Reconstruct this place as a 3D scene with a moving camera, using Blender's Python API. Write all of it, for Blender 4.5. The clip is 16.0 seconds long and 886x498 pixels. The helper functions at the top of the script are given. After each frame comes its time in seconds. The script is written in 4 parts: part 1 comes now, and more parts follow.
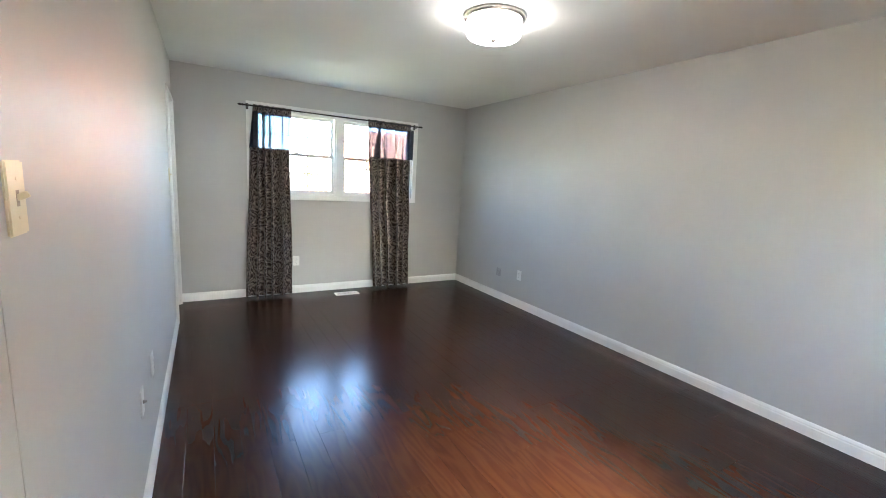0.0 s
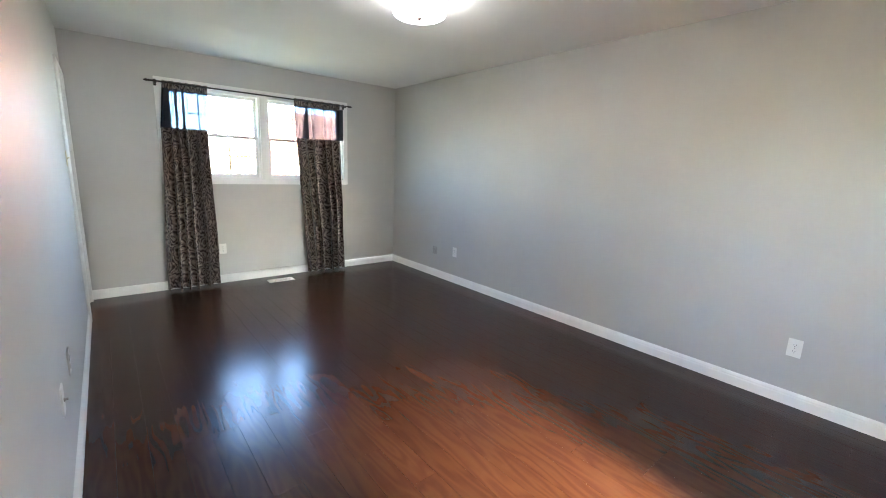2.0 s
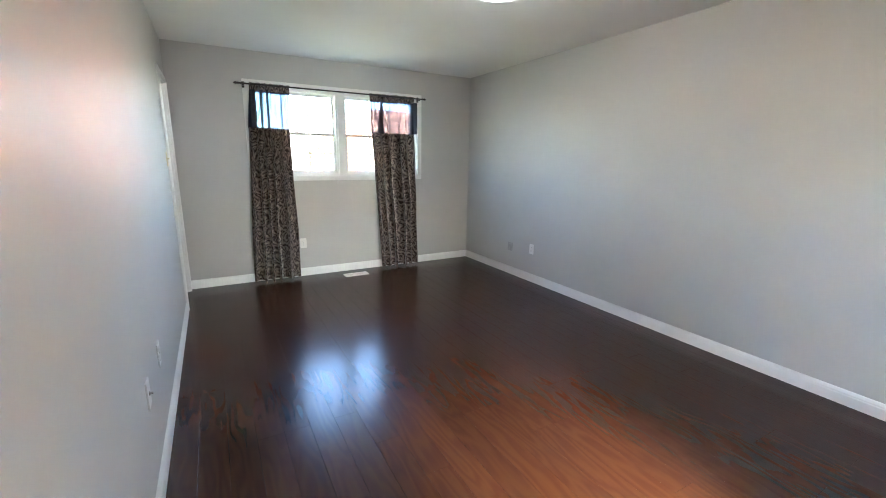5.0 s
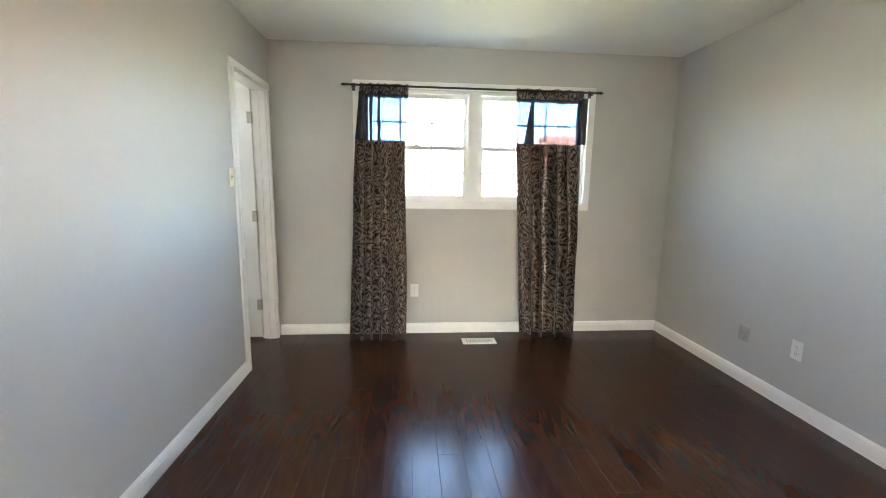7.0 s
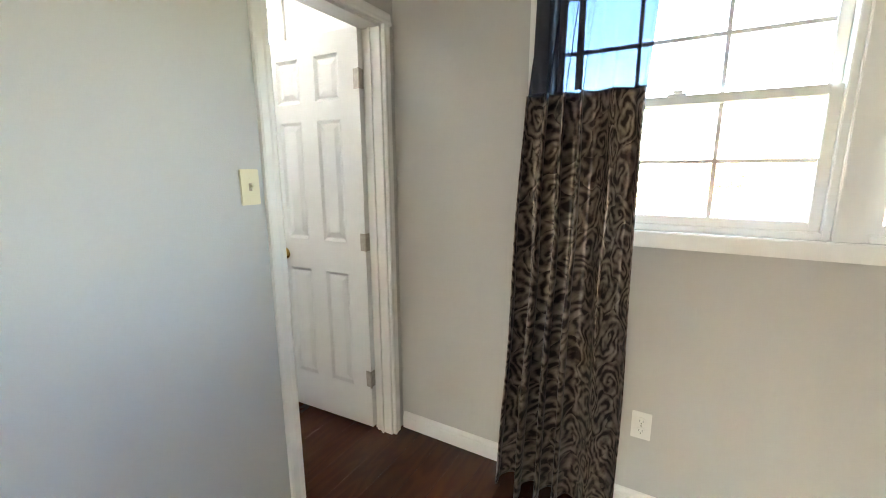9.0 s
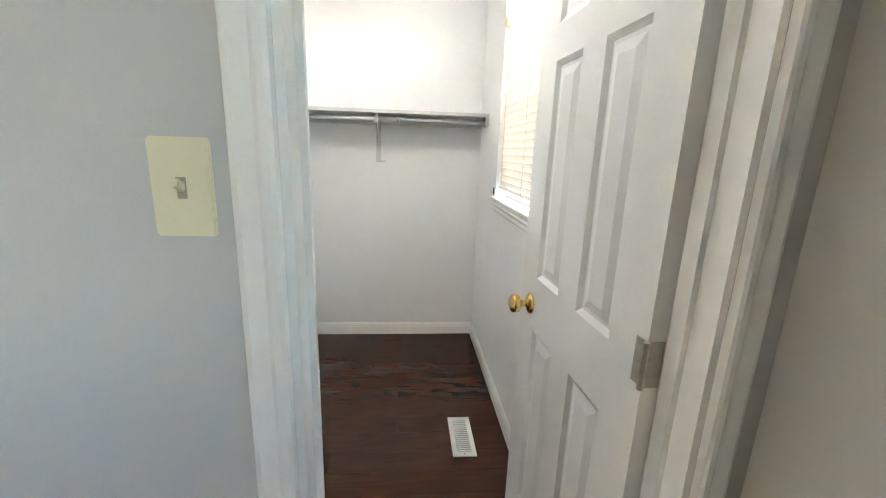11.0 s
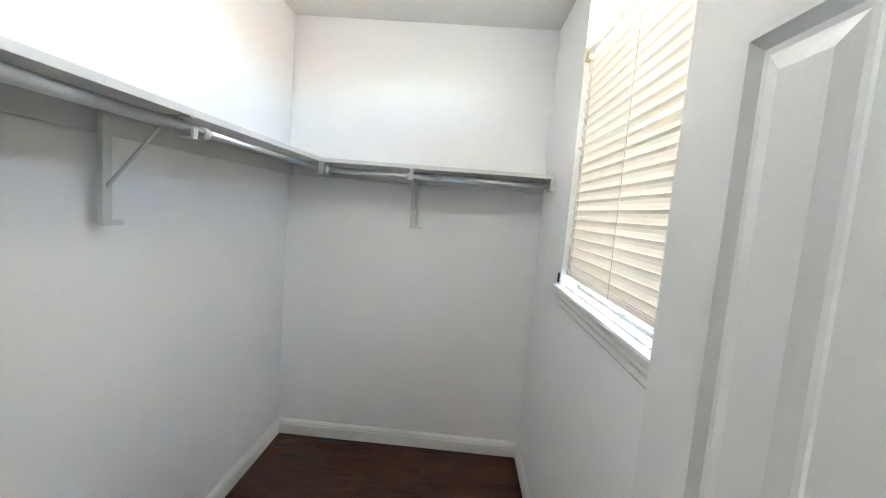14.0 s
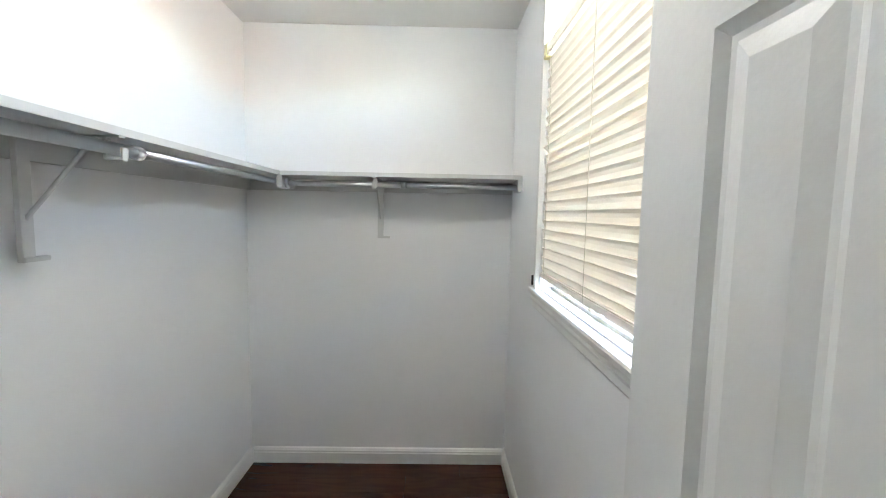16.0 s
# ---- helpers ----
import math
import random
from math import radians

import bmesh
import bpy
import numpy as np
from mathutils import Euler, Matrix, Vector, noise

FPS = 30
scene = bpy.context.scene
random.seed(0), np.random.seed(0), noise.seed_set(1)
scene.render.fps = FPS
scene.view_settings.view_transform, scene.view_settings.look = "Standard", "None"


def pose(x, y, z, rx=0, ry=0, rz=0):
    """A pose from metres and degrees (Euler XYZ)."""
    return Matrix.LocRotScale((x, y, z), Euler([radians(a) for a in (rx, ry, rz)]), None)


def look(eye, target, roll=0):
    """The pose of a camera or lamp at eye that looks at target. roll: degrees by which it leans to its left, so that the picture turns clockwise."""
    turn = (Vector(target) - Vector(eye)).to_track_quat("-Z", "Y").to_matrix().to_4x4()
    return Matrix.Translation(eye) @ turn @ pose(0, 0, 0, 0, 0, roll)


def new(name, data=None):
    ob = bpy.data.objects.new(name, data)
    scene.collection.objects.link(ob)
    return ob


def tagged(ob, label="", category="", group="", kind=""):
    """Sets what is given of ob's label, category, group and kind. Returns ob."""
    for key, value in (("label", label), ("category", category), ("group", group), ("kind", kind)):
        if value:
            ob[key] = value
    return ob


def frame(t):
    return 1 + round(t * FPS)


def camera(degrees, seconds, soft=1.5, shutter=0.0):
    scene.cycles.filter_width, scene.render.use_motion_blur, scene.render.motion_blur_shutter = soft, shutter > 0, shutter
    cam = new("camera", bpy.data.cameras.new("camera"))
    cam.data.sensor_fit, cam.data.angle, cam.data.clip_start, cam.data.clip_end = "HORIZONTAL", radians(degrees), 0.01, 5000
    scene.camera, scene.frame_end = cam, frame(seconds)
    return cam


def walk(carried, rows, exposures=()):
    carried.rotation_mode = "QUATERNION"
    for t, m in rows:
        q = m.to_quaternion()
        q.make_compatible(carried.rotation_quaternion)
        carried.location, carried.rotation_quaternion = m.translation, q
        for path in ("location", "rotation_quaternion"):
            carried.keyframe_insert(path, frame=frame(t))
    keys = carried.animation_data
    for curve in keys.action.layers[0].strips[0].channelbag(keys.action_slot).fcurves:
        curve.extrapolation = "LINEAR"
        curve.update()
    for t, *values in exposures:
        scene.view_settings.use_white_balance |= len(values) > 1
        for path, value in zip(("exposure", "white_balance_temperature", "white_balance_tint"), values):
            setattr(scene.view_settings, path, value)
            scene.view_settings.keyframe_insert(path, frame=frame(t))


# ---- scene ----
cam = camera(94.8, 16.0, soft=1.0)
PATH = [
    (0, (0.258, -5.002, 1.427), (1.26, -3.302, 1.101), 3.3),
    (0.5, (0.252, -5.029, 1.42), (1.126, -3.269, 1.047), 2.5),
    (1, (0.171, -5.033, 1.424), (1.159, -3.339, 1.031), 2.7),
    (1.5, (0.19, -5.077, 1.414), (1.324, -3.477, 1.022), 2.2),
    (2, (0.21, -5.071, 1.396), (1.463, -3.563, 1.004), 2.3),
    (2.5, (0.104, -5.082, 1.384), (1.707, -3.939, 1.033), 3.3),
    (3, (-0.057, -5.148, 1.409), (1.652, -4.217, 0.947), 1.6),
    (3.5, (-0.085, -5.139, 1.41), (1.633, -4.203, 0.996), 1.2),
    (4, (-0.014, -5.114, 1.398), (1.573, -3.957, 1.019), 0.6),
    (4.5, (0.109, -5.036, 1.407), (1.405, -3.562, 1.022), 1.3),
    (5, (0.307, -4.896, 1.389), (1.265, -3.195, 0.955), 0.8),
    (7.3, (1.16, -3.288, 1.328), (1.2, -1.312, 1.023), 1.6),
    (7.4, (1.157, -3.203, 1.357), (1.136, -1.226, 1.053), 1.7),
    (7.5, (1.2, -3.106, 1.382), (1.072, -1.134, 1.073), 1.6),
    (8, (1.227, -2.608, 1.37), (0.91, -0.657, 1.066), 3.5),
    (8.5, (1.264, -2.13, 1.38), (0.857, -0.203, 1.031), 2.0),
    (9, (1.221, -1.668, 1.407), (0.244, 0.034, 1.022), -0.3),
    (9.5, (1.085, -1.258, 1.423), (0.005, 0.388, 1.072), 2.9),
    (10, (0.949, -0.923, 1.398), (-0.635, 0.272, 1.151), 1.6),
    (10.2, (0.881, -0.823, 1.42), (-0.852, 0.133, 1.128), 1.7),
    (12.3, (0.073, -0.418, 1.373), (-1.833, -0.858, 0.955), 1.8),
    (12.5, (0.071, -0.427, 1.387), (-1.846, -0.872, 1.032), 2.1),
    (13, (0.097, -0.45, 1.41), (-1.856, -0.782, 1.137), 3.1),
    (13.5, (0.047, -0.466, 1.406), (-1.933, -0.626, 1.176), 4.7),
    (14, (-0.129, -0.467, 1.427), (-2.118, -0.553, 1.237), 4.6),
    (14.5, (-0.363, -0.482, 1.43), (-2.314, -0.136, 1.154), 6.0),
    (15, (-0.484, -0.506, 1.446), (-2.36, 0.109, 1.125), 6.2),
    (15.5, (-0.417, -0.495, 1.449), (-2.351, -0.086, 1.146), 3.3),
    (16, (-0.195, -0.442, 1.448), (-2.187, -0.411, 1.277), 1.1),
]
walk(cam, [(t, look(eye, target, roll)) for t, eye, target, roll in PATH],
     exposures=[(0, 6.52, 5800, 10), (5.2, 6.52, 5750, 10), (7.5, 6.6, 6600, 10), (9, 6.5, 6750, 10), (10.2, 6.35, 6750, 10), (12.3, 6.0, 6400, 10), (16, 5.75, 6300, 10)])

# ---------------------------------------------------------------- world, sun, large lights
world = bpy.data.worlds.new("sky_world")
scene.world = world
world.use_nodes = True
wn = world.node_tree
sky = wn.nodes.new("ShaderNodeTexSky")
sky.sky_type = 'NISHITA'
sky.sun_disc = False
sky.sun_elevation = radians(36)
sky.sun_rotation = radians(205)
wn.links.new(sky.outputs[0], wn.nodes["Background"].inputs[0])
wn.nodes["Background"].inputs[1].default_value = 0.15

sun_data = bpy.data.lights.new("sun", 'SUN')
sun_data.energy, sun_data.angle, sun_data.color = 4.0, radians(0.6), (1.0, 0.93, 0.82)
sun = new("sun", sun_data)
sun.matrix_world = look((-6, -13, 11.5), (0, 0, 0))

# daylight in the sunny south room's unseen high window, placed to streak the floor
lamp_data = bpy.data.lights.new("south_window_light", 'AREA')
lamp_data.shape, lamp_data.size, lamp_data.size_y = 'RECTANGLE', 0.22, 0.60
lamp_data.energy, lamp_data.color = 25.0, (1.0, 0.90, 0.62)
south_light = new("south_window_light", lamp_data)
south_light.matrix_world = look((1.67, -7.24, 3.14), (1.78, -4.6, 0.4))

# soft fill added to brighten the north wall; that room's lower window is unseen
fill_data = bpy.data.lights.new("south_fill_light", 'AREA')
fill_data.shape, fill_data.size, fill_data.size_y = 'RECTANGLE', 0.56, 0.95
fill_data.energy, fill_data.color = 0.75, (1.0, 0.97, 0.92)
fill_light = new("south_fill_light", fill_data)
fill_light.matrix_world = look((1.64, -7.29, 0.78), (1.64, -5.0, 1.0))

# daylight standing just outside the closet window
closet_data = bpy.data.lights.new("closet_window_light", 'AREA')
closet_data.shape, closet_data.size, closet_data.size_y = 'RECTANGLE', 1.3, 1.3
closet_data.energy, closet_data.color = 0.52, (0.92, 0.96, 1.0)
closet_light = new("closet_window_light", closet_data)
closet_light.matrix_world = look((-1.27, 0.215, 1.75), (-1.27, -1.0, 1.75))

# ---------------------------------------------------------------- materials
def mat(name, color, rough=0.6, metal=0.0, vary=0.06, scale=6.0, bump=0.0, bump_scale=120.0, spec=0.5):
    m = bpy.data.materials.new(name)
    m.use_nodes = True
    nt = m.node_tree
    b = nt.nodes["Principled BSDF"]
    b.inputs["Roughness"].default_value = rough
    b.inputs["Metallic"].default_value = metal
    b.inputs["Specular IOR Level"].default_value = spec
    tc = nt.nodes.new("ShaderNodeTexCoord")
    n1 = nt.nodes.new("ShaderNodeTexNoise")
    n1.inputs["Scale"].default_value = scale
    n1.inputs["Detail"].default_value = 5
    nt.links.new(tc.outputs["Object"], n1.inputs["Vector"])
    ramp = nt.nodes.new("ShaderNodeValToRGB")
    lo = [c * (1 - vary) for c in color]
    hi = [min(1, c * (1 + vary)) for c in color]
    ramp.color_ramp.elements[0].color, ramp.color_ramp.elements[0].position = (*lo, 1), 0.3
    ramp.color_ramp.elements[1].color, ramp.color_ramp.elements[1].position = (*hi, 1), 0.7
    nt.links.new(n1.outputs["Fac"], ramp.inputs[0])
    nt.links.new(ramp.outputs[0], b.inputs["Base Color"])
    if bump:
        n2 = nt.nodes.new("ShaderNodeTexNoise")
        n2.inputs["Scale"].default_value = bump_scale
        n2.inputs["Detail"].default_value = 3
        nt.links.new(tc.outputs["Object"], n2.inputs["Vector"])
        bp = nt.nodes.new("ShaderNodeBump")
        bp.inputs["Strength"].default_value = bump
        bp.inputs["Distance"].default_value = 0.002
        nt.links.new(n2.outputs["Fac"], bp.inputs["Height"])
        nt.links.new(bp.outputs[0], b.inputs["Normal"])
    return m


def wood_floor():
    m = bpy.data.materials.new("dark_walnut_plank")
    m.use_nodes = True
    nt = m.node_tree
    L = nt.links.new
    b = nt.nodes["Principled BSDF"]
    b.inputs["Specular IOR Level"].default_value = 0.32
    tc = nt.nodes.new("ShaderNodeTexCoord")
    info = nt.nodes.new("ShaderNodeObjectInfo")
    shift = nt.nodes.new("ShaderNodeVectorMath")
    shift.operation = 'MULTIPLY_ADD'
    shift.inputs[1].default_value = (1, 1, 1)
    mul = nt.nodes.new("ShaderNodeMath")
    mul.operation = 'MULTIPLY'
    mul.inputs[1].default_value = 40
    L(info.outputs["Random"], mul.inputs[0])
    L(tc.outputs["Object"], shift.inputs[0])
    L(mul.outputs[0], shift.inputs[2])
    # cathedral grain: long rings, bent by a slow noise
    mp = nt.nodes.new("ShaderNodeMapping")
    mp.inputs["Scale"].default_value = (6.0, 1.0, 1.0)
    L(shift.outputs[0], mp.inputs[0])
    n0 = nt.nodes.new("ShaderNodeTexNoise")
    n0.inputs["Scale"].default_value = 1.5
    n0.inputs["Detail"].default_value = 2.0
    n0.inputs["Roughness"].default_value = 0.45
    L(mp.outputs[0], n0.inputs["Vector"])
    rings = nt.nodes.new("ShaderNodeMath")
    rings.operation = 'MULTIPLY'
    rings.inputs[1].default_value = 44.0
    L(n0.outputs["Fac"], rings.inputs[0])
    sn = nt.nodes.new("ShaderNodeMath")
    sn.operation = 'SINE'
    L(rings.outputs[0], sn.inputs[0])
    half = nt.nodes.new("ShaderNodeMath")
    half.operation = 'MULTIPLY_ADD'
    half.inputs[1].default_value = 0.5
    half.inputs[2].default_value = 0.5
    L(sn.outputs[0], half.inputs[0])
    # fine pores
    mp2 = nt.nodes.new("ShaderNodeMapping")
    mp2.inputs["Scale"].default_value = (160, 6, 1)
    L(shift.outputs[0], mp2.inputs[0])
    n2 = nt.nodes.new("ShaderNodeTexNoise")
    n2.inputs["Scale"].default_value = 1.0
    n2.inputs["Detail"].default_value = 4
    L(mp2.outputs[0], n2.inputs["Vector"])
    mixf = nt.nodes.new("ShaderNodeMath")
    mixf.operation = 'MULTIPLY_ADD'
    mixf.inputs[1].default_value = 0.30
    L(half.outputs[0], mixf.inputs[0])
    pore = nt.nodes.new("ShaderNodeMath")
    pore.operation = 'MULTIPLY_ADD'
    pore.inputs[1].default_value = 0.2
    pore.inputs[2].default_value = 0.15
    L(n2.outputs["Fac"], pore.inputs[0])
    L(pore.outputs[0], mixf.inputs[2])
    ramp = nt.nodes.new("ShaderNodeValToRGB")
    ramp.color_ramp.elements[0].position, ramp.color_ramp.elements[0].color = 0.0, (0.032, 0.0080, 0.0050, 1)
    ramp.color_ramp.elements[1].position, ramp.color_ramp.elements[1].color = 1.0, (0.076, 0.0285, 0.0108, 1)
    L(mixf.outputs[0], ramp.inputs[0])
    hsv = nt.nodes.new("ShaderNodeHueSaturation")
    var = nt.nodes.new("ShaderNodeMapRange")
    var.inputs[3].default_value, var.inputs[4].default_value = 0.9, 1.1
    L(info.outputs["Random"], var.inputs[0])
    L(var.outputs[0], hsv.inputs["Value"])
    L(ramp.outputs[0], hsv.inputs["Color"])
    L(hsv.outputs[0], b.inputs["Base Color"])
    rr = nt.nodes.new("ShaderNodeMapRange")
    rr.inputs[3].default_value, rr.inputs[4].default_value = 0.19, 0.26
    L(n0.outputs["Fac"], rr.inputs[0])
    L(rr.outputs[0], b.inputs["Roughness"])
    bp = nt.nodes.new("ShaderNodeBump")
    bp.inputs["Strength"].default_value = 0.4
    bp.inputs["Distance"].default_value = 0.00035
    L(half.outputs[0], bp.inputs["Height"])
    L(bp.outputs[0], b.inputs["Normal"])
    return m


def glass_pane():
    m = bpy.data.materials.new("window_glass")
    m.use_nodes = True
    nt = m.node_tree
    nt.nodes.remove(nt.nodes["Principled BSDF"])
    out = nt.nodes["Material Output"]
    tr, gl, mx, fr, pw = (nt.nodes.new("ShaderNode" + k) for k in ("BsdfTransparent", "BsdfGlossy", "MixShader", "LayerWeight", "Math"))
    tr.inputs[0].default_value = (0.82, 0.81, 0.79, 1)
    gl.inputs["Roughness"].default_value = 0.02
    pw.operation = 'POWER'
    pw.inputs[1].default_value = 5.0
    nt.links.new(fr.outputs["Facing"], pw.inputs[0])
    nt.links.new(pw.outputs[0], mx.inputs[0])
    nt.links.new(tr.outputs[0], mx.inputs[1])
    nt.links.new(gl.outputs[0], mx.inputs[2])
    nt.links.new(mx.outputs[0], out.inputs[0])
    return m


def sheer_cloth():
    m = bpy.data.materials.new("dark_sheer_voile")
    m.use_nodes = True
    nt = m.node_tree
    nt.nodes.remove(nt.nodes["Principled BSDF"])
    tr, df, mx = (nt.nodes.new("ShaderNode" + k) for k in ("BsdfTransparent", "BsdfDiffuse", "MixShader"))
    tr.inputs[0].default_value = (0.052, 0.072, 0.108, 1)
    df.inputs[0].default_value = (0.075, 0.068, 0.082, 1)
    wv = nt.nodes.new("ShaderNodeTexNoise")
    wv.inputs["Scale"].default_value = 300
    mr = nt.nodes.new("ShaderNodeMapRange")
    mr.inputs[3].default_value, mr.inputs[4].default_value = 0.42, 0.55
    nt.links.new(wv.outputs["Fac"], mr.inputs[0])
    nt.links.new(mr.outputs[0], mx.inputs[0])
    nt.links.new(tr.outputs[0], mx.inputs[1])
    nt.links.new(df.outputs[0], mx.inputs[2])
    nt.links.new(mx.outputs[0], nt.nodes["Material Output"].inputs[0])
    return m


def paisley_cloth():
    m = bpy.data.materials.new("brown_paisley_jacquard")
    m.use_nodes = True
    nt = m.node_tree
    L = nt.links.new
    b = nt.nodes["Principled BSDF"]
    uv = nt.nodes.new("ShaderNodeTexCoord")
    n = nt.nodes.new("ShaderNodeTexNoise")
    n.inputs["Scale"].default_value = 7.0
    n.inputs["Detail"].default_value = 2.0
    add = nt.nodes.new("ShaderNodeVectorMath")
    add.operation = 'MULTIPLY_ADD'
    add.inputs[1].default_value = (0.17, 0.17, 0.0)
    L(uv.outputs["UV"], n.inputs["Vector"])
    L(n.outputs["Color"], add.inputs[0])
    L(uv.outputs["UV"], add.inputs[2])
    big = nt.nodes.new("ShaderNodeVectorMath")
    big.operation = 'MULTIPLY'
    big.inputs[1].default_value = (8.5, 6.5, 0.0)
    L(add.outputs[0], big.inputs[0])
    vor = nt.nodes.new("ShaderNodeTexVoronoi")
    vor.voronoi_dimensions = '2D'
    vor.inputs["Scale"].default_value = 1.0
    L(big.outputs[0], vor.inputs["Vector"])
    # each motif is a curl: a spiral about the centre of its cell
    rel = nt.nodes.new("ShaderNodeVectorMath")
    rel.operation = 'SUBTRACT'
    L(big.outputs[0], rel.inputs[0])
    L(vor.outputs["Position"], rel.inputs[1])
    xyz = nt.nodes.new("ShaderNodeSeparateXYZ")
    L(rel.outputs[0], xyz.inputs[0])
    ang = nt.nodes.new("ShaderNodeMath")
    ang.operation = 'ARCTAN2'
    L(xyz.outputs[1], ang.inputs[0])
    L(xyz.outputs[0], ang.inputs[1])
    k = nt.nodes.new("ShaderNodeMath")
    k.operation = 'MULTIPLY_ADD'
    k.inputs[1].default_value = 25.0
    L(vor.outputs["Distance"], k.inputs[0])
    L(ang.outputs[0], k.inputs[2])
    s = nt.nodes.new("ShaderNodeMath")
    s.operation = 'SINE'
    L(k.outputs[0], s.inputs[0])
    n3 = nt.nodes.new("ShaderNodeTexNoise")
    n3.inputs["Scale"].default_value = 26.0
    n3.inputs["Detail"].default_value = 4.0
    L(uv.outputs["UV"], n3.inputs["Vector"])
    mm = nt.nodes.new("ShaderNodeMath")
    mm.operation = 'MULTIPLY_ADD'
    mm.inputs[1].default_value = 0.15
    L(s.outputs[0], mm.inputs[0])
    L(n3.outputs["Fac"], mm.inputs[2])
    ramp = nt.nodes.new("ShaderNodeValToRGB")
    ramp.color_ramp.elements[0].position, ramp.color_ramp.elements[0].color = 0.34, (0.010, 0.007, 0.007, 1)
    ramp.color_ramp.elements[1].position, ramp.color_ramp.elements[1].color = 0.74, (0.33, 0.275, 0.235, 1)
    e = ramp.color_ramp.elements.new(0.47)
    e.color = (0.120, 0.092, 0.078, 1)
    L(mm.outputs[0], ramp.inputs[0])
    L(ramp.outputs[0], b.inputs["Base Color"])
    b.inputs["Roughness"].default_value = 0.30
    b.inputs["Metallic"].default_value = 0.45
    bp = nt.nodes.new("ShaderNodeBump")
    bp.inputs["Strength"].default_value = 0.5
    bp.inputs["Distance"].default_value = 0.002
    L(mm.outputs[0], bp.inputs["Height"])
    L(bp.outputs[0], b.inputs["Normal"])
    tl = nt.nodes.new("ShaderNodeBsdfTranslucent")
    tl.inputs[0].default_value = (0.26, 0.12, 0.085, 1)
    mx = nt.nodes.new("ShaderNodeMixShader")
    mx.inputs[0].default_value = 0.06
    L(b.outputs[0], mx.inputs[1])
    L(tl.outputs[0], mx.inputs[2])
    L(mx.outputs[0], nt.nodes["Material Output"].inputs[0])
    return m


def glowing(name, color, strength):
    m = bpy.data.materials.new(name)
    m.use_nodes = True
    b = m.node_tree.nodes["Principled BSDF"]
    b.inputs["Base Color"].default_value = (0.8, 0.78, 0.74, 1)
    b.inputs["Roughness"].default_value = 0.25
    b.inputs["Emission Color"].default_value = (*color, 1)
    b.inputs["Emission Strength"].default_value = strength
    return m


def slat_vinyl():
    m = bpy.data.materials.new("cream_blind_slat")
    m.use_nodes = True
    nt = m.node_tree
    b = nt.nodes["Principled BSDF"]
    n = nt.nodes.new("ShaderNodeTexNoise")
    n.inputs["Scale"].default_value = 14
    r = nt.nodes.new("ShaderNodeValToRGB")
    r.color_ramp.elements[0].color, r.color_ramp.elements[1].color = (0.83, 0.77, 0.68, 1), (0.87, 0.82, 0.74, 1)
    nt.links.new(n.outputs["Fac"], r.inputs[0])
    nt.links.new(r.outputs[0], b.inputs["Base Color"])
    b.inputs["Roughness"].default_value = 0.45
    tl = nt.nodes.new("ShaderNodeBsdfTranslucent")
    tl.inputs[0].default_value = (0.96, 0.90, 0.80, 1)
    mx = nt.nodes.new("ShaderNodeMixShader")
    mx.inputs[0].default_value = 0.15
    nt.links.new(b.outputs[0], mx.inputs[1])
    nt.links.new(tl.outputs[0], mx.inputs[2])
    nt.links.new(mx.outputs[0], nt.nodes["Material Output"].inputs[0])
    return m


GREY = mat("greige_wall_paint", (0.52, 0.508, 0.480), 0.47, vary=0.03, scale=1.5, bump=0.25, bump_scale=220, spec=0.26)
WHITE_WALL = mat("white_closet_paint", (0.86, 0.86, 0.855), 0.5, vary=0.02, scale=1.5, bump=0.25, bump_scale=220)
CEIL = mat("ceiling_white", (0.78, 0.77, 0.74), 0.9, vary=0.02, scale=2, bump=0.5, bump_scale=160)
TRIM = mat("white_trim_paint", (0.82, 0.81, 0.78), 0.35, vary=0.03, scale=8, bump=0.1, bump_scale=60)
DOOR = mat("white_door_paint", (0.80, 0.80, 0.78), 0.38, vary=0.02, scale=5, bump=0.2, bump_scale=90)
VINYL = mat("window_vinyl", (0.82, 0.81, 0.77), 0.4, vary=0.02)
PLATE = mat("white_cover_plate", (0.80, 0.79, 0.75), 0.3, vary=0.02)
IVORY = mat("ivory_cover_plate", (0.74, 0.67, 0.46), 0.35, vary=0.03)
TAN = mat("tan_patch", (0.40, 0.33, 0.24), 0.6, vary=0.15, scale=30)
SMUDGE = mat("scuffed_wall_paint", (0.40, 0.385, 0.365), 0.6, vary=0.15, scale=30)
BLACK = mat("dark_slot", (0.02, 0.02, 0.02), 0.6)
BRASS = mat("polished_brass", (0.78, 0.53, 0.20), 0.18, 1.0, vary=0.05)
STEEL = mat("dull_nickel", (0.45, 0.42, 0.37), 0.35, 1.0, vary=0.15, scale=40)
CHROME = mat("zinc_closet_rod", (0.62, 0.63, 0.64), 0.28, 1.0, vary=0.04)
BRACKET = mat("white_enamel", (0.64, 0.64, 0.62), 0.4, vary=0.03)
SHELF = mat("white_melamine_shelf", (0.70, 0.69, 0.67), 0.5, vary=0.03)
ROD = mat("bronze_curtain_rod", (0.035, 0.03, 0.028), 0.4, 0.6, vary=0.1)
CORD = mat("cream_cord", (0.62, 0.58, 0.48), 0.8)
TASSEL = mat("yellowed_plastic", (0.62, 0.56, 0.28), 0.4, vary=0.08)
SCAR = mat("bare_plaster_crack", (0.25, 0.235, 0.22), 0.9, vary=0.3, scale=40)
VENT = mat("white_register_paint", (0.78, 0.77, 0.74), 0.4, vary=0.04)
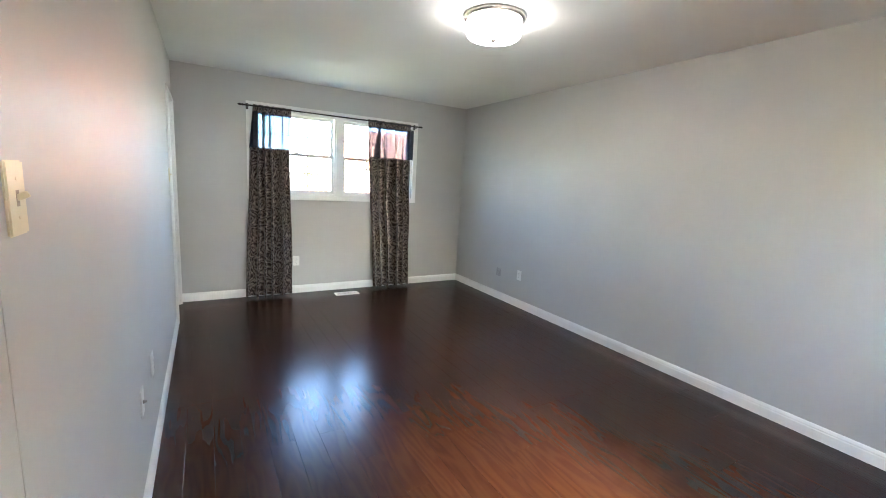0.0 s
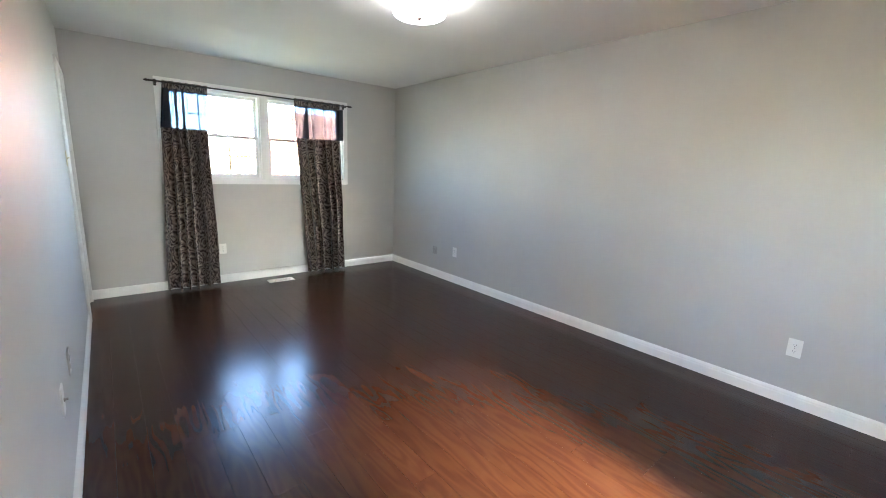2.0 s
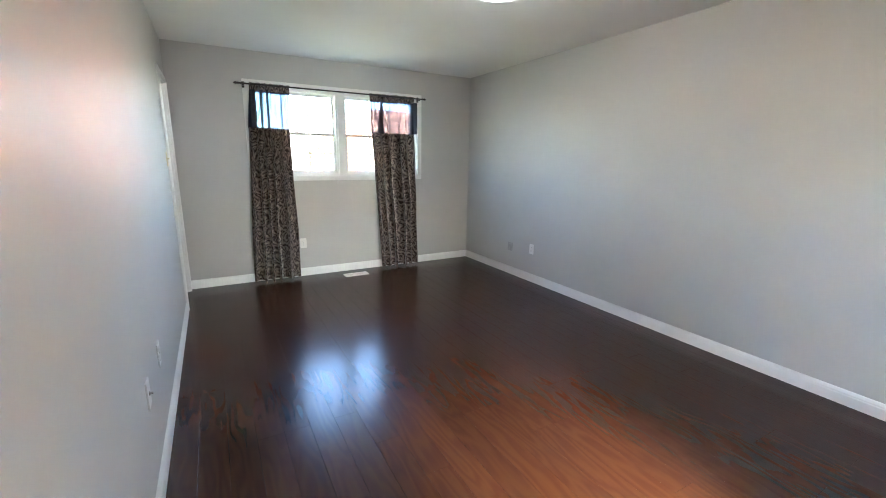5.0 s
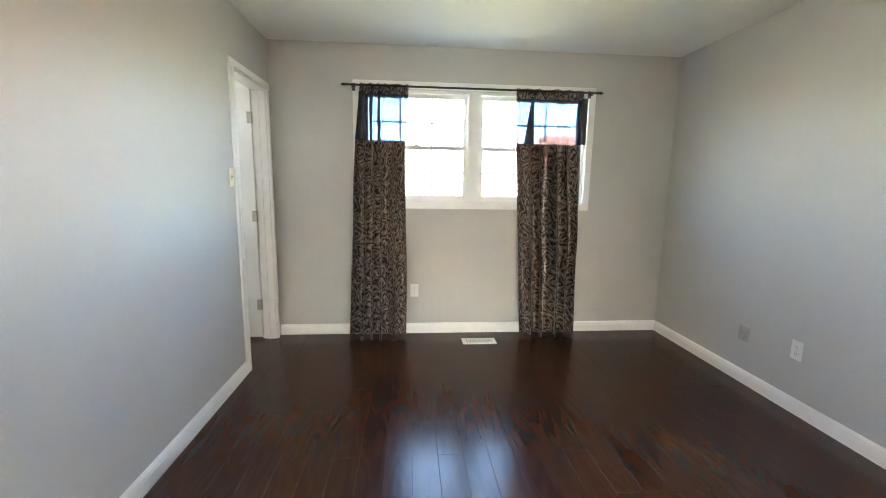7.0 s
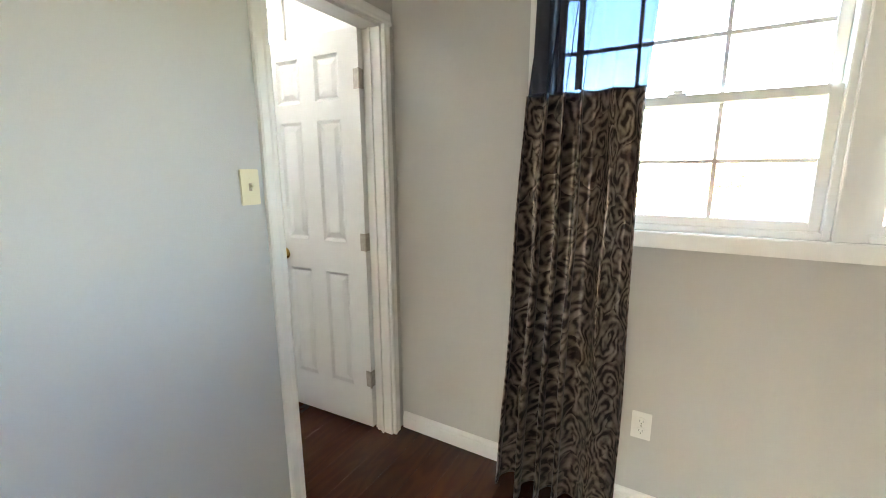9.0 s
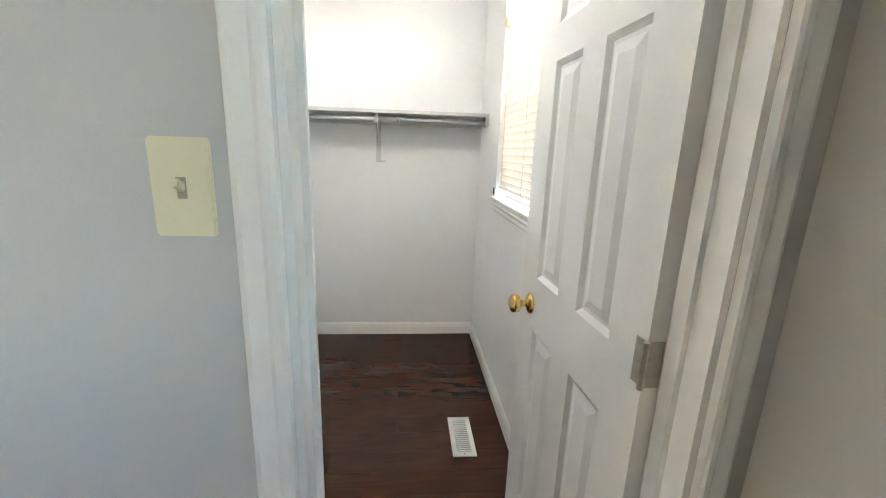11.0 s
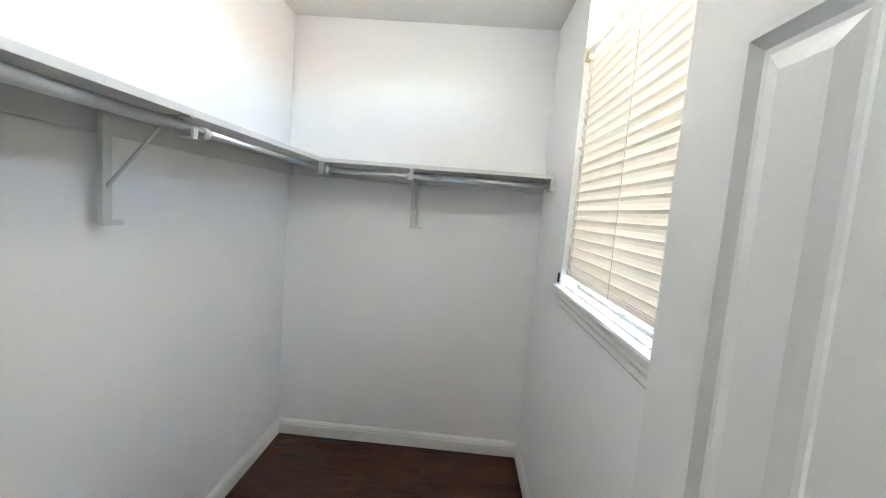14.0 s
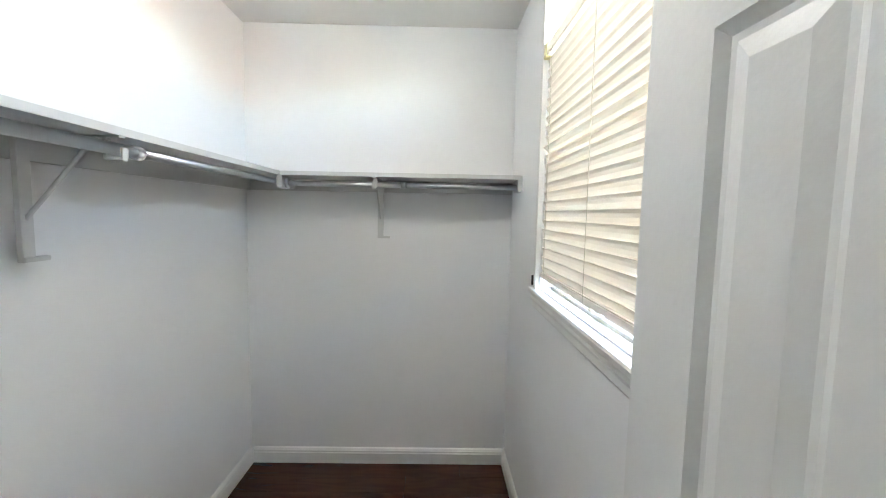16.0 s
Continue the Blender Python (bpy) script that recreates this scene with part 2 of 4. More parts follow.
FLOOR = wood_floor()
GLASS = glass_pane()
SHEER = sheer_cloth()
VOILE = mat("dark_gathered_voile", (0.018, 0.018, 0.03), 0.7, vary=0.2, scale=30)
PAISLEY = paisley_cloth()
SLAT = slat_vinyl()
LAMP_GLASS = glowing("lit_opal_glass", (1.0, 0.94, 0.84), 0.36)
LAMP_COOL = glowing("lit_opal_glass_neutral", (1.0, 0.97, 0.93), 0.42)
BRICK = mat("far_brick", (0.36, 0.19, 0.13), 0.9, vary=0.2, scale=3)
SIDING = mat("far_siding", (0.62, 0.58, 0.50), 0.8, vary=0.05)
ROOF = mat("orange_shingle", (0.42, 0.17, 0.09), 0.9, vary=0.25, scale=2)
ROOF_GREY = mat("grey_shingle", (0.22, 0.20, 0.19), 0.9, vary=0.25, scale=2)
DARK_GLASS = mat("far_window_glass", (0.06, 0.07, 0.09), 0.1)
GRASS = mat("autumn_lawn", (0.16, 0.15, 0.07), 0.95, vary=0.35, scale=0.6)
ASPHALT = mat("asphalt", (0.06, 0.06, 0.06), 0.9, vary=0.2, scale=4)
BARK = mat("bark", (0.16, 0.12, 0.09), 0.9, vary=0.3, scale=12)
LEAF = mat("yellow_leaf", (0.42, 0.27, 0.08), 0.8, vary=0.4, scale=1.5)


# ---------------------------------------------------------------- mesh helpers
def mesh_of(name, bm, material, smooth=False):
    me = bpy.data.meshes.new(name)
    bmesh.ops.recalc_face_normals(bm, faces=bm.faces)
    bm.to_mesh(me)
    bm.free()
    if smooth:
        for p in me.polygons:
            p.use_smooth = True
    me.materials.append(material)
    return me


def part(name, bm, material, parent=None, label="", smooth=False):
    ob = new(name, mesh_of(name, bm, material, smooth))
    if parent is not None:
        ob.parent = parent
    if label:
        ob["label"] = label
    return ob


def empty(name, m=None):
    ob = new(name)
    ob.empty_display_size = 0.05
    if m is not None:
        ob.matrix_world = m
    return ob


def box(bm, x0, x1, y0, y1, z0, z1, bevel=0.0):
    vs = [bm.verts.new((x, y, z)) for x in (x0, x1) for y in (y0, y1) for z in (z0, z1)]
    fs = [bm.faces.new([vs[i] for i in q]) for q in ((0, 1, 3, 2), (4, 6, 7, 5), (0, 4, 5, 1), (2, 3, 7, 6), (0, 2, 6, 4), (1, 5, 7, 3))]
    if bevel:
        es = list({e for f in fs for e in f.edges})
        bmesh.ops.bevel(bm, geom=es, offset=bevel, segments=2, affect='EDGES')
    return bm


def boxes(*rows, bevel=0.0):
    bm = bmesh.new()
    for r in rows:
        box(bm, *r, bevel=bevel)
    return bm


def turned(profile, axis='z', steps=24):
    """A solid of revolution from (radius, height) pairs."""
    bm = bmesh.new()
    rings = []
    for r, h in profile:
        ring = []
        for i in range(steps):
            a = 2 * math.pi * i / steps
            c, s = r * math.cos(a), r * math.sin(a)
            ring.append(bm.verts.new({'z': (c, s, h), 'y': (c, h, s), 'x': (h, c, s)}[axis]))
        rings.append(ring)
    for a, b in zip(rings, rings[1:]):
        for i in range(steps):
            bm.faces.new((a[i], a[(i + 1) % steps], b[(i + 1) % steps], b[i]))
    bm.faces.new(rings[0])
    bm.faces.new(rings[-1])
    return bm


def tube(p, q, r, steps=14):
    p, q = Vector(p), Vector(q)
    d = (q - p).normalized()
    u = d.orthogonal().normalized()
    v = d.cross(u)
    bm = bmesh.new()
    ends = [[bm.verts.new(o + r * (math.cos(2 * math.pi * i / steps) * u + math.sin(2 * math.pi * i / steps) * v)) for i in range(steps)] for o in (p, q)]
    for i in range(steps):
        bm.faces.new((ends[0][i], ends[0][(i + 1) % steps], ends[1][(i + 1) % steps], ends[1][i]))
    bm.faces.new(ends[0])
    bm.faces.new(ends[1])
    return bm


def moulding(p, q, out, side, profile):
    """A strip from p to q whose profile (out, side) is swept along it."""
    p, q, out, side = Vector(p), Vector(q), Vector(out), Vector(side)
    bm = bmesh.new()
    ends = [[bm.verts.new(o + a * out + b * side) for a, b in profile] for o in (p, q)]
    k = len(profile)
    for i in range(k):
        bm.faces.new((ends[0][i], ends[0][(i + 1) % k], ends[1][(i + 1) % k], ends[1][i]))
    bm.faces.new(ends[0])
    bm.faces.new(ends[1])
    return bm


BASE = [(0, 0), (0.015, 0), (0.015, 0.060), (0.012, 0.066), (0.012, 0.074), (0.006, 0.086), (0, 0.092)]
CASE = [(0, 0), (0.017, 0), (0.019, 0.006), (0.017, 0.016), (0.013, 0.022), (0.013, 0.046), (0.009, 0.054), (0, 0.058)]

APRON = [(0, 0), (0.030, 0), (0.032, 0.008), (0.028, 0.020), (0.019, 0.024), (0.017, 0.034), (0.021, 0.042), (0.017, 0.052), (0.013, 0.056), (0.013, 0.074), (0.009, 0.082), (0, 0.088)]


def baseboard(p, q, out, label="white painted baseboard with a moulded top edge"):
    ob = part("baseboard", moulding(p, q, out, (0, 0, 1), BASE), TRIM)
    return tagged(ob, label, "baseboard", kind="structure")


H = 2.44

# ---------------------------------------------------------------- large structure
def structure(name, bm, material, label, category):
    return tagged(part(name, bm, material), label, category, kind="structure")


WX0, WX1, WZ0, WZ1 = 0.725, 2.655, 1.18, 2.10
structure("wall_north", boxes((-0.05, WX0, 0, 0.2, 0, H), (WX1, 3.57, 0, 0.2, 0, H), (WX0, WX1, 0, 0.2, 0, WZ0), (WX0, WX1, 0, 0.2, WZ1, H)),
          GREY, "light grey painted bedroom wall around the window", "wall")
structure("wall_east", boxes((3.45, 3.57, -6.02, 0, 0, H)), GREY, "light grey painted bedroom wall with satin sheen", "wall")
SX0, SX1 = 1.42, 1.85
structure("wall_south", boxes((0.0, SX0, -6.02, -5.9, 0, H), (SX1, 3.45, -6.02, -5.9, 0, H), (SX0, SX1, -6.02, -5.9, 2.05, H)),
          GREY, "light grey painted wall with a doorway to a sunny room", "wall")
CY0, CY1, CH = -0.702, -0.09, 2.045
EY0, EY1 = -5.47, -4.60
structure("wall_west", boxes((-0.05, 0, CY1, 0, 0, H), (-0.05, 0, EY1, CY0, 0, H), (-0.05, 0, -5.9, EY0, 0, H), (-0.05, 0, CY0, CY1, CH, H), (-0.05, 0, EY0, EY1, CH, H)),
          GREY, "light grey painted wall with the closet doorway", "wall")
structure("wall_closet_east", boxes((-0.10, -0.05, CY1, -0.03, 0, H), (-0.10, -0.05, -1.49, CY0, 0, H), (-0.10, -0.05, CY0, CY1, CH, H)),
          WHITE_WALL, "white closet wall beside the doorway", "wall")
structure("wall_closet_south", boxes((-2.58, -0.05, -1.60, -1.49, 0, H)), WHITE_WALL, "white painted closet wall below and above the shelf", "wall")
structure("wall_closet_west", boxes((-2.58, -2.46, -1.49, -0.03, 0, H)), WHITE_WALL, "white painted closet end wall", "wall")
KX0, KX1, KZ0, KZ1 = -1.80, -0.74, 1.155, 2.30
structure("wall_closet_north", boxes((-2.58, KX0, -0.03, 0.2, 0, H), (KX1, -0.05, -0.03, 0.2, 0, H), (KX0, KX1, -0.03, 0.2, 0, KZ0), (KX0, KX1, -0.03, 0.2, KZ1, H)),
          WHITE_WALL, "white painted closet wall around its window", "wall")
# unseen hall shell; the west opening is added to let daylight in
structure("wall_hall_north", boxes((-1.4, -0.05, -4.2, -4.1, 0, H)), GREY, "unseen grey hall wall added to close the space", "wall")
structure("wall_hall_west", boxes((-1.5, -1.4, -6.0, -5.3, 0, H), (-1.5, -1.4, -4.75, -4.1, 0, H), (-1.5, -1.4, -5.3, -4.75, 0, 1.35), (-1.5, -1.4, -5.3, -4.75, 2.05, H)), GREY, "unseen grey hall wall with an opening added for light", "wall")
structure("wall_hall_south", boxes((-1.4, -0.05, -6.0, -5.9, 0, H)), GREY, "unseen grey hall wall added to close the space", "wall")
# unseen shell of the next room, its height and openings shaped for the lamps
HF = 3.9
structure("wall_far_room_west", boxes((0.2, 0.3, -7.4, -6.02, 0, HF)), GREY, "unseen grey wall added around the next room", "wall")
structure("wall_far_room_east", boxes((2.6, 2.7, -7.4, -6.02, 0, HF)), GREY, "unseen grey wall added around the next room", "wall")
structure("wall_far_room_south", boxes((0.3, 1.35, -7.4, -7.3, 0, HF), (1.93, 2.6, -7.4, -7.3, 0, HF), (1.35, 1.93, -7.4, -7.3, 0, 0.3), (1.35, 1.93, -7.4, -7.3, 1.26, 2.6),
          (1.35, 1.93, -7.4, -7.3, 3.45, HF)),
          GREY, "unseen wall of the next room with two added light openings", "wall")
structure("wall_far_room_north", boxes((0.2, 2.7, -6.02, -5.92, H + 0.15, HF)), GREY, "unseen grey wall added around the next room", "wall")
structure("ceiling_far_room", boxes((0.2, 2.7, -7.4, -5.92, HF, HF + 0.1)), CEIL, "unseen white ceiling set high over the next room", "ceiling")
structure("ceiling", boxes((-2.7, 3.6, -6.02, 0.3, H, H + 0.15)), CEIL, "white painted ceiling with fine texture", "ceiling")
structure("subfloor", boxes((-2.7, 3.6, -7.4, 0.2, -0.25, -0.012)), BLACK, "dark bed under the floor boards", "floor")
structure("floor_far_rooms", boxes((0.3, 2.6, -7.3, -5.905, -0.012, 0.0), (-1.4, -0.005, -5.9, -4.2, -0.012, 0.0)), FLOOR, "dark brown wooden floor", "floor")

# baseboards
baseboard((0.012, 0, 0), (3.45, 0, 0), (0, -1, 0))
baseboard((3.45, -0.015, 0), (3.45, -5.9, 0), (-1, 0, 0))
baseboard((3.435, -5.9, 0), (SX1 + 0.06, -5.9, 0), (0, 1, 0))
baseboard((SX0 - 0.06, -5.9, 0), (0.0, -5.9, 0), (0, 1, 0))
baseboard((0, CY0 - 0.058, 0), (0, EY1 + 0.058, 0), (1, 0, 0))
baseboard((-2.46, -1.49, 0), (-0.10, -1.49, 0), (0, 1, 0))
baseboard((-2.46, -1.475, 0), (-2.46, -0.045, 0), (1, 0, 0))
baseboard((-2.46, -0.03, 0), (-0.10, -0.03, 0), (0, -1, 0))


def door_trim(name, x, out, y0, y1, top, label):
    """Casing round an opening in a wall that faces along x."""
    t = empty(name, pose(x, (y0 + y1) / 2, 0))
    inv = t.matrix_world.inverted()
    for nm, p, q, side in (("casing_side", (x, y0, 0), (x, y0, top), (0, -1, 0)), ("casing_side", (x, y1, 0), (x, y1, top), (0, 1, 0)),
                           ("casing_head", (x, y0 - 0.058, top), (x, y1 + 0.058, top), (0, 0, 1))):
        bm = moulding(p, q, out, side, CASE)
        bm.transform(inv)
        part(nm, bm, TRIM, t)
    return tagged(t, label, "door casing", kind="structure")


door_trim("trim_closet_door", 0.0, (1, 0, 0), CY0, CY1, CH, "white moulded casing around the closet doorway")
door_trim("trim_closet_door_inside", -0.10, (-1, 0, 0), CY0, CY1, CH, "white moulded casing on the closet side")
door_trim("trim_entry_door", 0.0, (1, 0, 0), EY0, EY1, CH, "white moulded casing around the entry doorway")
structure("trim_closet_jamb", boxes((-0.099, -0.001, CY0, CY0 + 0.012, 0, CH), (-0.099, -0.001, CY1 - 0.012, CY1, 0, CH), (-0.099, -0.001, CY0 + 0.012, CY1 - 0.012, CH - 0.012, CH),
          (-0.062, -0.05, CY0 + 0.012, CY0 + 0.022, 0, CH - 0.012), (-0.062, -0.05, CY1 - 0.022, CY1 - 0.012, 0, CH - 0.012)), TRIM, "white painted door jamb with stop", "door jamb")
structure("trim_entry_jamb", boxes((-0.099, -0.001, EY0, EY0 + 0.012, 0, CH), (-0.099, -0.001, EY1 - 0.012, EY1, 0, CH), (-0.099, -0.001, EY0 + 0.012, EY1 - 0.012, CH - 0.012, CH)), TRIM,
          "white painted door jamb", "door jamb")
structure("trim_south_door", boxes((SX0 - 0.058, SX0, -5.9, -5.885, 0, 2.108), (SX1, SX1 + 0.058, -5.9, -5.885, 0, 2.108), (SX0, SX1, -5.9, -5.885, 2.05, 2.108), bevel=0.003), TRIM,
          "white casing around the doorway to the sunny room", "door casing")
structure("trim_wall_ridge", boxes((0, 0.0012, -4.203, -4.199, 0.1, H)), GREY, "faint vertical paint ridge on the wall", "paint ridge")


# ---------------------------------------------------------------- bedroom window
def sash_window(name, x0, x1, z0, z1, y, mid, columns, label, latch=True):
    """A double-hung window: frame, two sashes with bars, glass panes."""
    w = empty(name, pose((x0 + x1) / 2, y, z0))
    cx = (x0 + x1) / 2
    a, b, h = x0 - cx, x1 - cx, z1 - z0
    m = mid - z0
    f = 0.022
    part("window_frame", boxes((a, a + f, 0, 0.1, 0, h), (b - f, b, 0, 0.1, 0, h), (a + f, b - f, 0, 0.1, 0, f), (a + f, b - f, 0, 0.1, h - f, h), bevel=0.003), VINYL, w)
    s = 0.032
    for nm, lo, hi, yy in (("lower_sash", f, m + 0.02, 0.022), ("upper_sash", m - 0.015, h - f, 0.056)):
        c, d = a + f, b - f
        sash = part(nm, boxes((c, c + s, yy, yy + 0.03, lo, hi), (d - s, d, yy, yy + 0.03, lo, hi), (c + s, d - s, yy, yy + 0.03, lo, lo + s), (c + s, d - s, yy, yy + 0.03, hi - s, hi), bevel=0.003), VINYL, w)
        g0, g1, k0, k1 = c + s, d - s, lo + s, hi - s
        zm = (k0 + k1) / 2
        part("glazing_bar", boxes((g0, g1, yy + 0.011, yy + 0.019, zm - 0.007, zm + 0.007)), VINYL, sash)
        for i in range(1, columns):
            xm = g0 + (g1 - g0) * i / columns
            part("glazing_bar", boxes((xm - 0.007, xm + 0.007, yy + 0.012, yy + 0.018, k0, k1)), VINYL, sash)
        pane = part("pane", boxes((g0, g1, yy + 0.020, yy + 0.023, k0, k1)), GLASS, sash)
        pane.visible_shadow = False
    if latch:
        part("sash_latch", boxes((-0.03, 0.03, 0.012, 0.024, m + 0.016, m + 0.026), (-0.012, 0.02, 0.006, 0.02, m + 0.026, m + 0.036), bevel=0.002), VINYL, w)
    return tagged(w, label, "window", kind="structure")


XM0, XM1 = 1.645, 1.710
sash_window("window_1", WX0, XM0, WZ0, WZ1, 0.02, 1.635, 3, "white vinyl double-hung window with glazing bars")
sash_window("window_2", XM1, WX1, WZ0, WZ1, 0.02, 1.635, 3, "white vinyl double-hung window with glazing bars")
structure("trim_window_mullion", boxes((XM0, XM1, 0.006, 0.12, WZ0, WZ1), bevel=0.003), VINYL, "white mullion between the two windows", "mullion")
structure("trim_window_reveal", boxes((WX0 - 0.06, WX0, -0.016, 0, WZ0, WZ1 + 0.06), (WX1, WX1 + 0.06, -0.016, 0, WZ0, WZ1 + 0.06), (WX0, WX1, -0.016, 0, WZ1, WZ1 + 0.06),
          (WX0 - 0.06, WX1 + 0.06, -0.016, 0, WZ0 - 0.06, WZ0), bevel=0.004), TRIM, "flat white casing around the bedroom window", "window casing")

# closet window
sash_window("window_3", KX0, KX1, KZ0, KZ1, 0.03, 1.73, 3, "white closet window behind a lowered blind", latch=False)
kt = empty("trim_closet_window", pose((KX0 + KX1) / 2, -0.03, KZ0))
kc = (KX0 + KX1) / 2
for nm, p, q, side in (("casing_side", (KX0 - kc, 0, 0), (KX0 - kc, 0, KZ1 - KZ0), (-1, 0, 0)), ("casing_side", (KX1 - kc, 0, 0), (KX1 - kc, 0, KZ1 - KZ0), (1, 0, 0)),
                       ("casing_head", (KX0 - kc - 0.058, 0, KZ1 - KZ0), (KX1 - kc + 0.058, 0, KZ1 - KZ0), (0, 0, 1)),
                       ("casing_apron", (KX0 - kc - 0.058, 0, 0), (KX1 - kc + 0.058, 0, 0), (0, 0, -1))):
    part(nm, moulding(p, q, (0, -1, 0), side, APRON if nm == "casing_apron" else CASE), TRIM, kt)
tagged(kt, "white moulded casing around the closet window", "window casing", kind="structure")
structure("trim_closet_window_reveal", boxes((KX0, KX1, -0.029, 0.03, KZ0, KZ0 + 0.006), (KX0, KX0 + 0.006, -0.029, 0.03, KZ0 + 0.006, KZ1), (KX1 - 0.006, KX1, -0.029, 0.03, KZ0 + 0.006, KZ1)), TRIM,
          "white painted window reveal", "window reveal")


track = empty("sash_track", pose(kc, 0.008, KZ0 + 0.006))
part("rail", boxes((-0.50, 0.50, 0, 0.014, 0, 0.012), bevel=0.002), STEEL, track, "dull grey metal rail")
for x in (-0.46, -0.30, -0.02, 0.24):
    part("clip", boxes((x - 0.018, x + 0.018, -0.008, 0.010, 0.012, 0.018), bevel=0.002), STEEL, track, "dull sash clip")
tagged(track, "dull metal sash track with small clips on the sill", "window hardware")
tagged(part("paint_chip", boxes((KX0 - 0.050, KX0 - 0.043, -0.0505, -0.040, KZ0 + 0.01, KZ0 + 0.05)), BLACK), "dark chipped spot on the closet window casing", "paint chip")


# ---------------------------------------------------------------- doors
def knob_bm(sign):
    bm = turned([(0.033, 0), (0.033, 0.004), (0.026, 0.009), (0.011, 0.012), (0.010, 0.030), (0.014, 0.033), (0.026, 0.040), (0.0285, 0.050), (0.0275, 0.060), (0.018, 0.066), (0.010, 0.066)], 'y')
    if sign < 0:
        bm.transform(Matrix.Diagonal((1, -1, 1, 1)))
    return bm


def six_panel_door(name, width, height, label, m, hinges=True):
    """Leaf along +x from the hinge at the origin; thickness 0.035 along y from 0 to 0.035."""
    d = empty(name, m)
    t = 0.035
    k = width / 0.625
    cols = [(0.115 * k, 0.262 * k), (0.363 * k, 0.510 * k)]
    rows = [(0.235, 0.855), (1.02, 1.625), (1.715, 1.925)]
    xs = [0, cols[0][0], cols[0][1], cols[1][0], cols[1][1], width]
    rails = [(0.01, rows[0][0]), (rows[0][1], rows[1][0]), (rows[1][1], rows[2][0]), (rows[2][1], height)]
    bm = bmesh.new()
    for a, b in ((xs[0], xs[1]), (xs[2], xs[3]), (xs[4], xs[5])):
        box(bm, a, b, 0, t, 0.01, height)
    for a, b in cols:
        for lo, hi in rails:
            box(bm, a, b, 0, t, lo, hi)
    part("body", bm, DOOR, d)
    for a, b in cols:
        for lo, hi in rows:
            bm = bmesh.new()
            box(bm, a, b, 0.010, t - 0.010, lo, hi)
            for y_edge, y_deep, y_top in ((0.0, 0.009, 0.003), (t, t - 0.009, t - 0.003)):
                loops = [(0.0, y_edge), (0.014, y_deep), (0.022, y_deep), (0.045, y_top)]
                prev = None
                for inset, y in loops:
                    ring = [bm.verts.new(c) for c in ((a + inset, y, lo + inset), (b - inset, y, lo + inset), (b - inset, y, hi - inset), (a + inset, y, hi - inset))]
                    if prev:
                        for i in range(4):
                            bm.faces.new((prev[i], prev[(i + 1) % 4], ring[(i + 1) % 4], ring[i]))
                    prev = ring
                bm.faces.new(prev)
            part("panel", bm, DOOR, d)
    kx, kz = width - 0.085, 0.928
    for sg, y in ((1, t), (-1, 0.0)):
        bm = knob_bm(sg)
        bm.transform(Matrix.Translation((kx, y, kz)))
        part("knob", bm, BRASS, d, "polished brass round knob", smooth=True)
    part("latch_plate", boxes((width, width + 0.0015, 0.006, 0.029, kz - 0.028, kz + 0.028)), BRASS, d, "brass latch plate")
    if hinges:
        for z in (0.29, 1.03, 1.80):
            bm = tube((-0.004, -0.006, z - 0.045), (-0.004, -0.006, z + 0.045), 0.006, 10)
            box(bm, 0.0, 0.03, -0.0025, 0.0, z - 0.044, z + 0.044)
            box(bm, -0.0035, -0.001, 0.0, 0.030, z - 0.044, z + 0.044)
            part("hinge", bm, STEEL, d, "worn nickel hinge")
    return tagged(d, label, "door")


# closet leaf: hinge at the north jamb, swung into the closet
six_panel_door("closet_door", 0.645, 2.02, "white six-panel closet door standing open with brass knob", pose(-0.105, -0.131, 0.02, 0, 0, 3) @ Matrix.Diagonal((-1, 1, 1, 1)))
six_panel_door("entry_door", 0.78, 2.02, "white six-panel entry door standing open with brass knob", pose(0.012, EY0 + 0.012, 0.02, 0, 0, -5))


# ---------------------------------------------------------------- curtains
def curtain_rod():
    r = empty("curtain_rod", pose(1.665, -0.075, 2.105))
    part("pole", tube((-1.03, 0, 0), (1.03, 0, 0), 0.0085), ROD, r, smooth=True)
    for s in (-1, 1):
        bm = turned([(0.0085, 0), (0.012, 0.004), (0.012, 0.010), (0.007, 0.016), (0.013, 0.028), (0.009, 0.042), (0.002, 0.055)], 'x', 14)
        bm.transform(Matrix.Translation((s * 1.03, 0, 0)) @ Matrix.Diagonal((s, 1, 1, 1)))
        part("finial", bm, ROD, r, smooth=True)
        part("wall_bracket", boxes((s * 0.99 - 0.01, s * 0.99 + 0.01, 0.0, 0.059, -0.018, -0.009), (s * 0.99 - 0.012, s * 0.99 + 0.012, 0.056, 0.059, -0.035, 0.025), bevel=0.001), ROD, r)
    return tagged(r, "thin dark bronze curtain rod with pointed finials", "curtain rod")


curtain_rod()


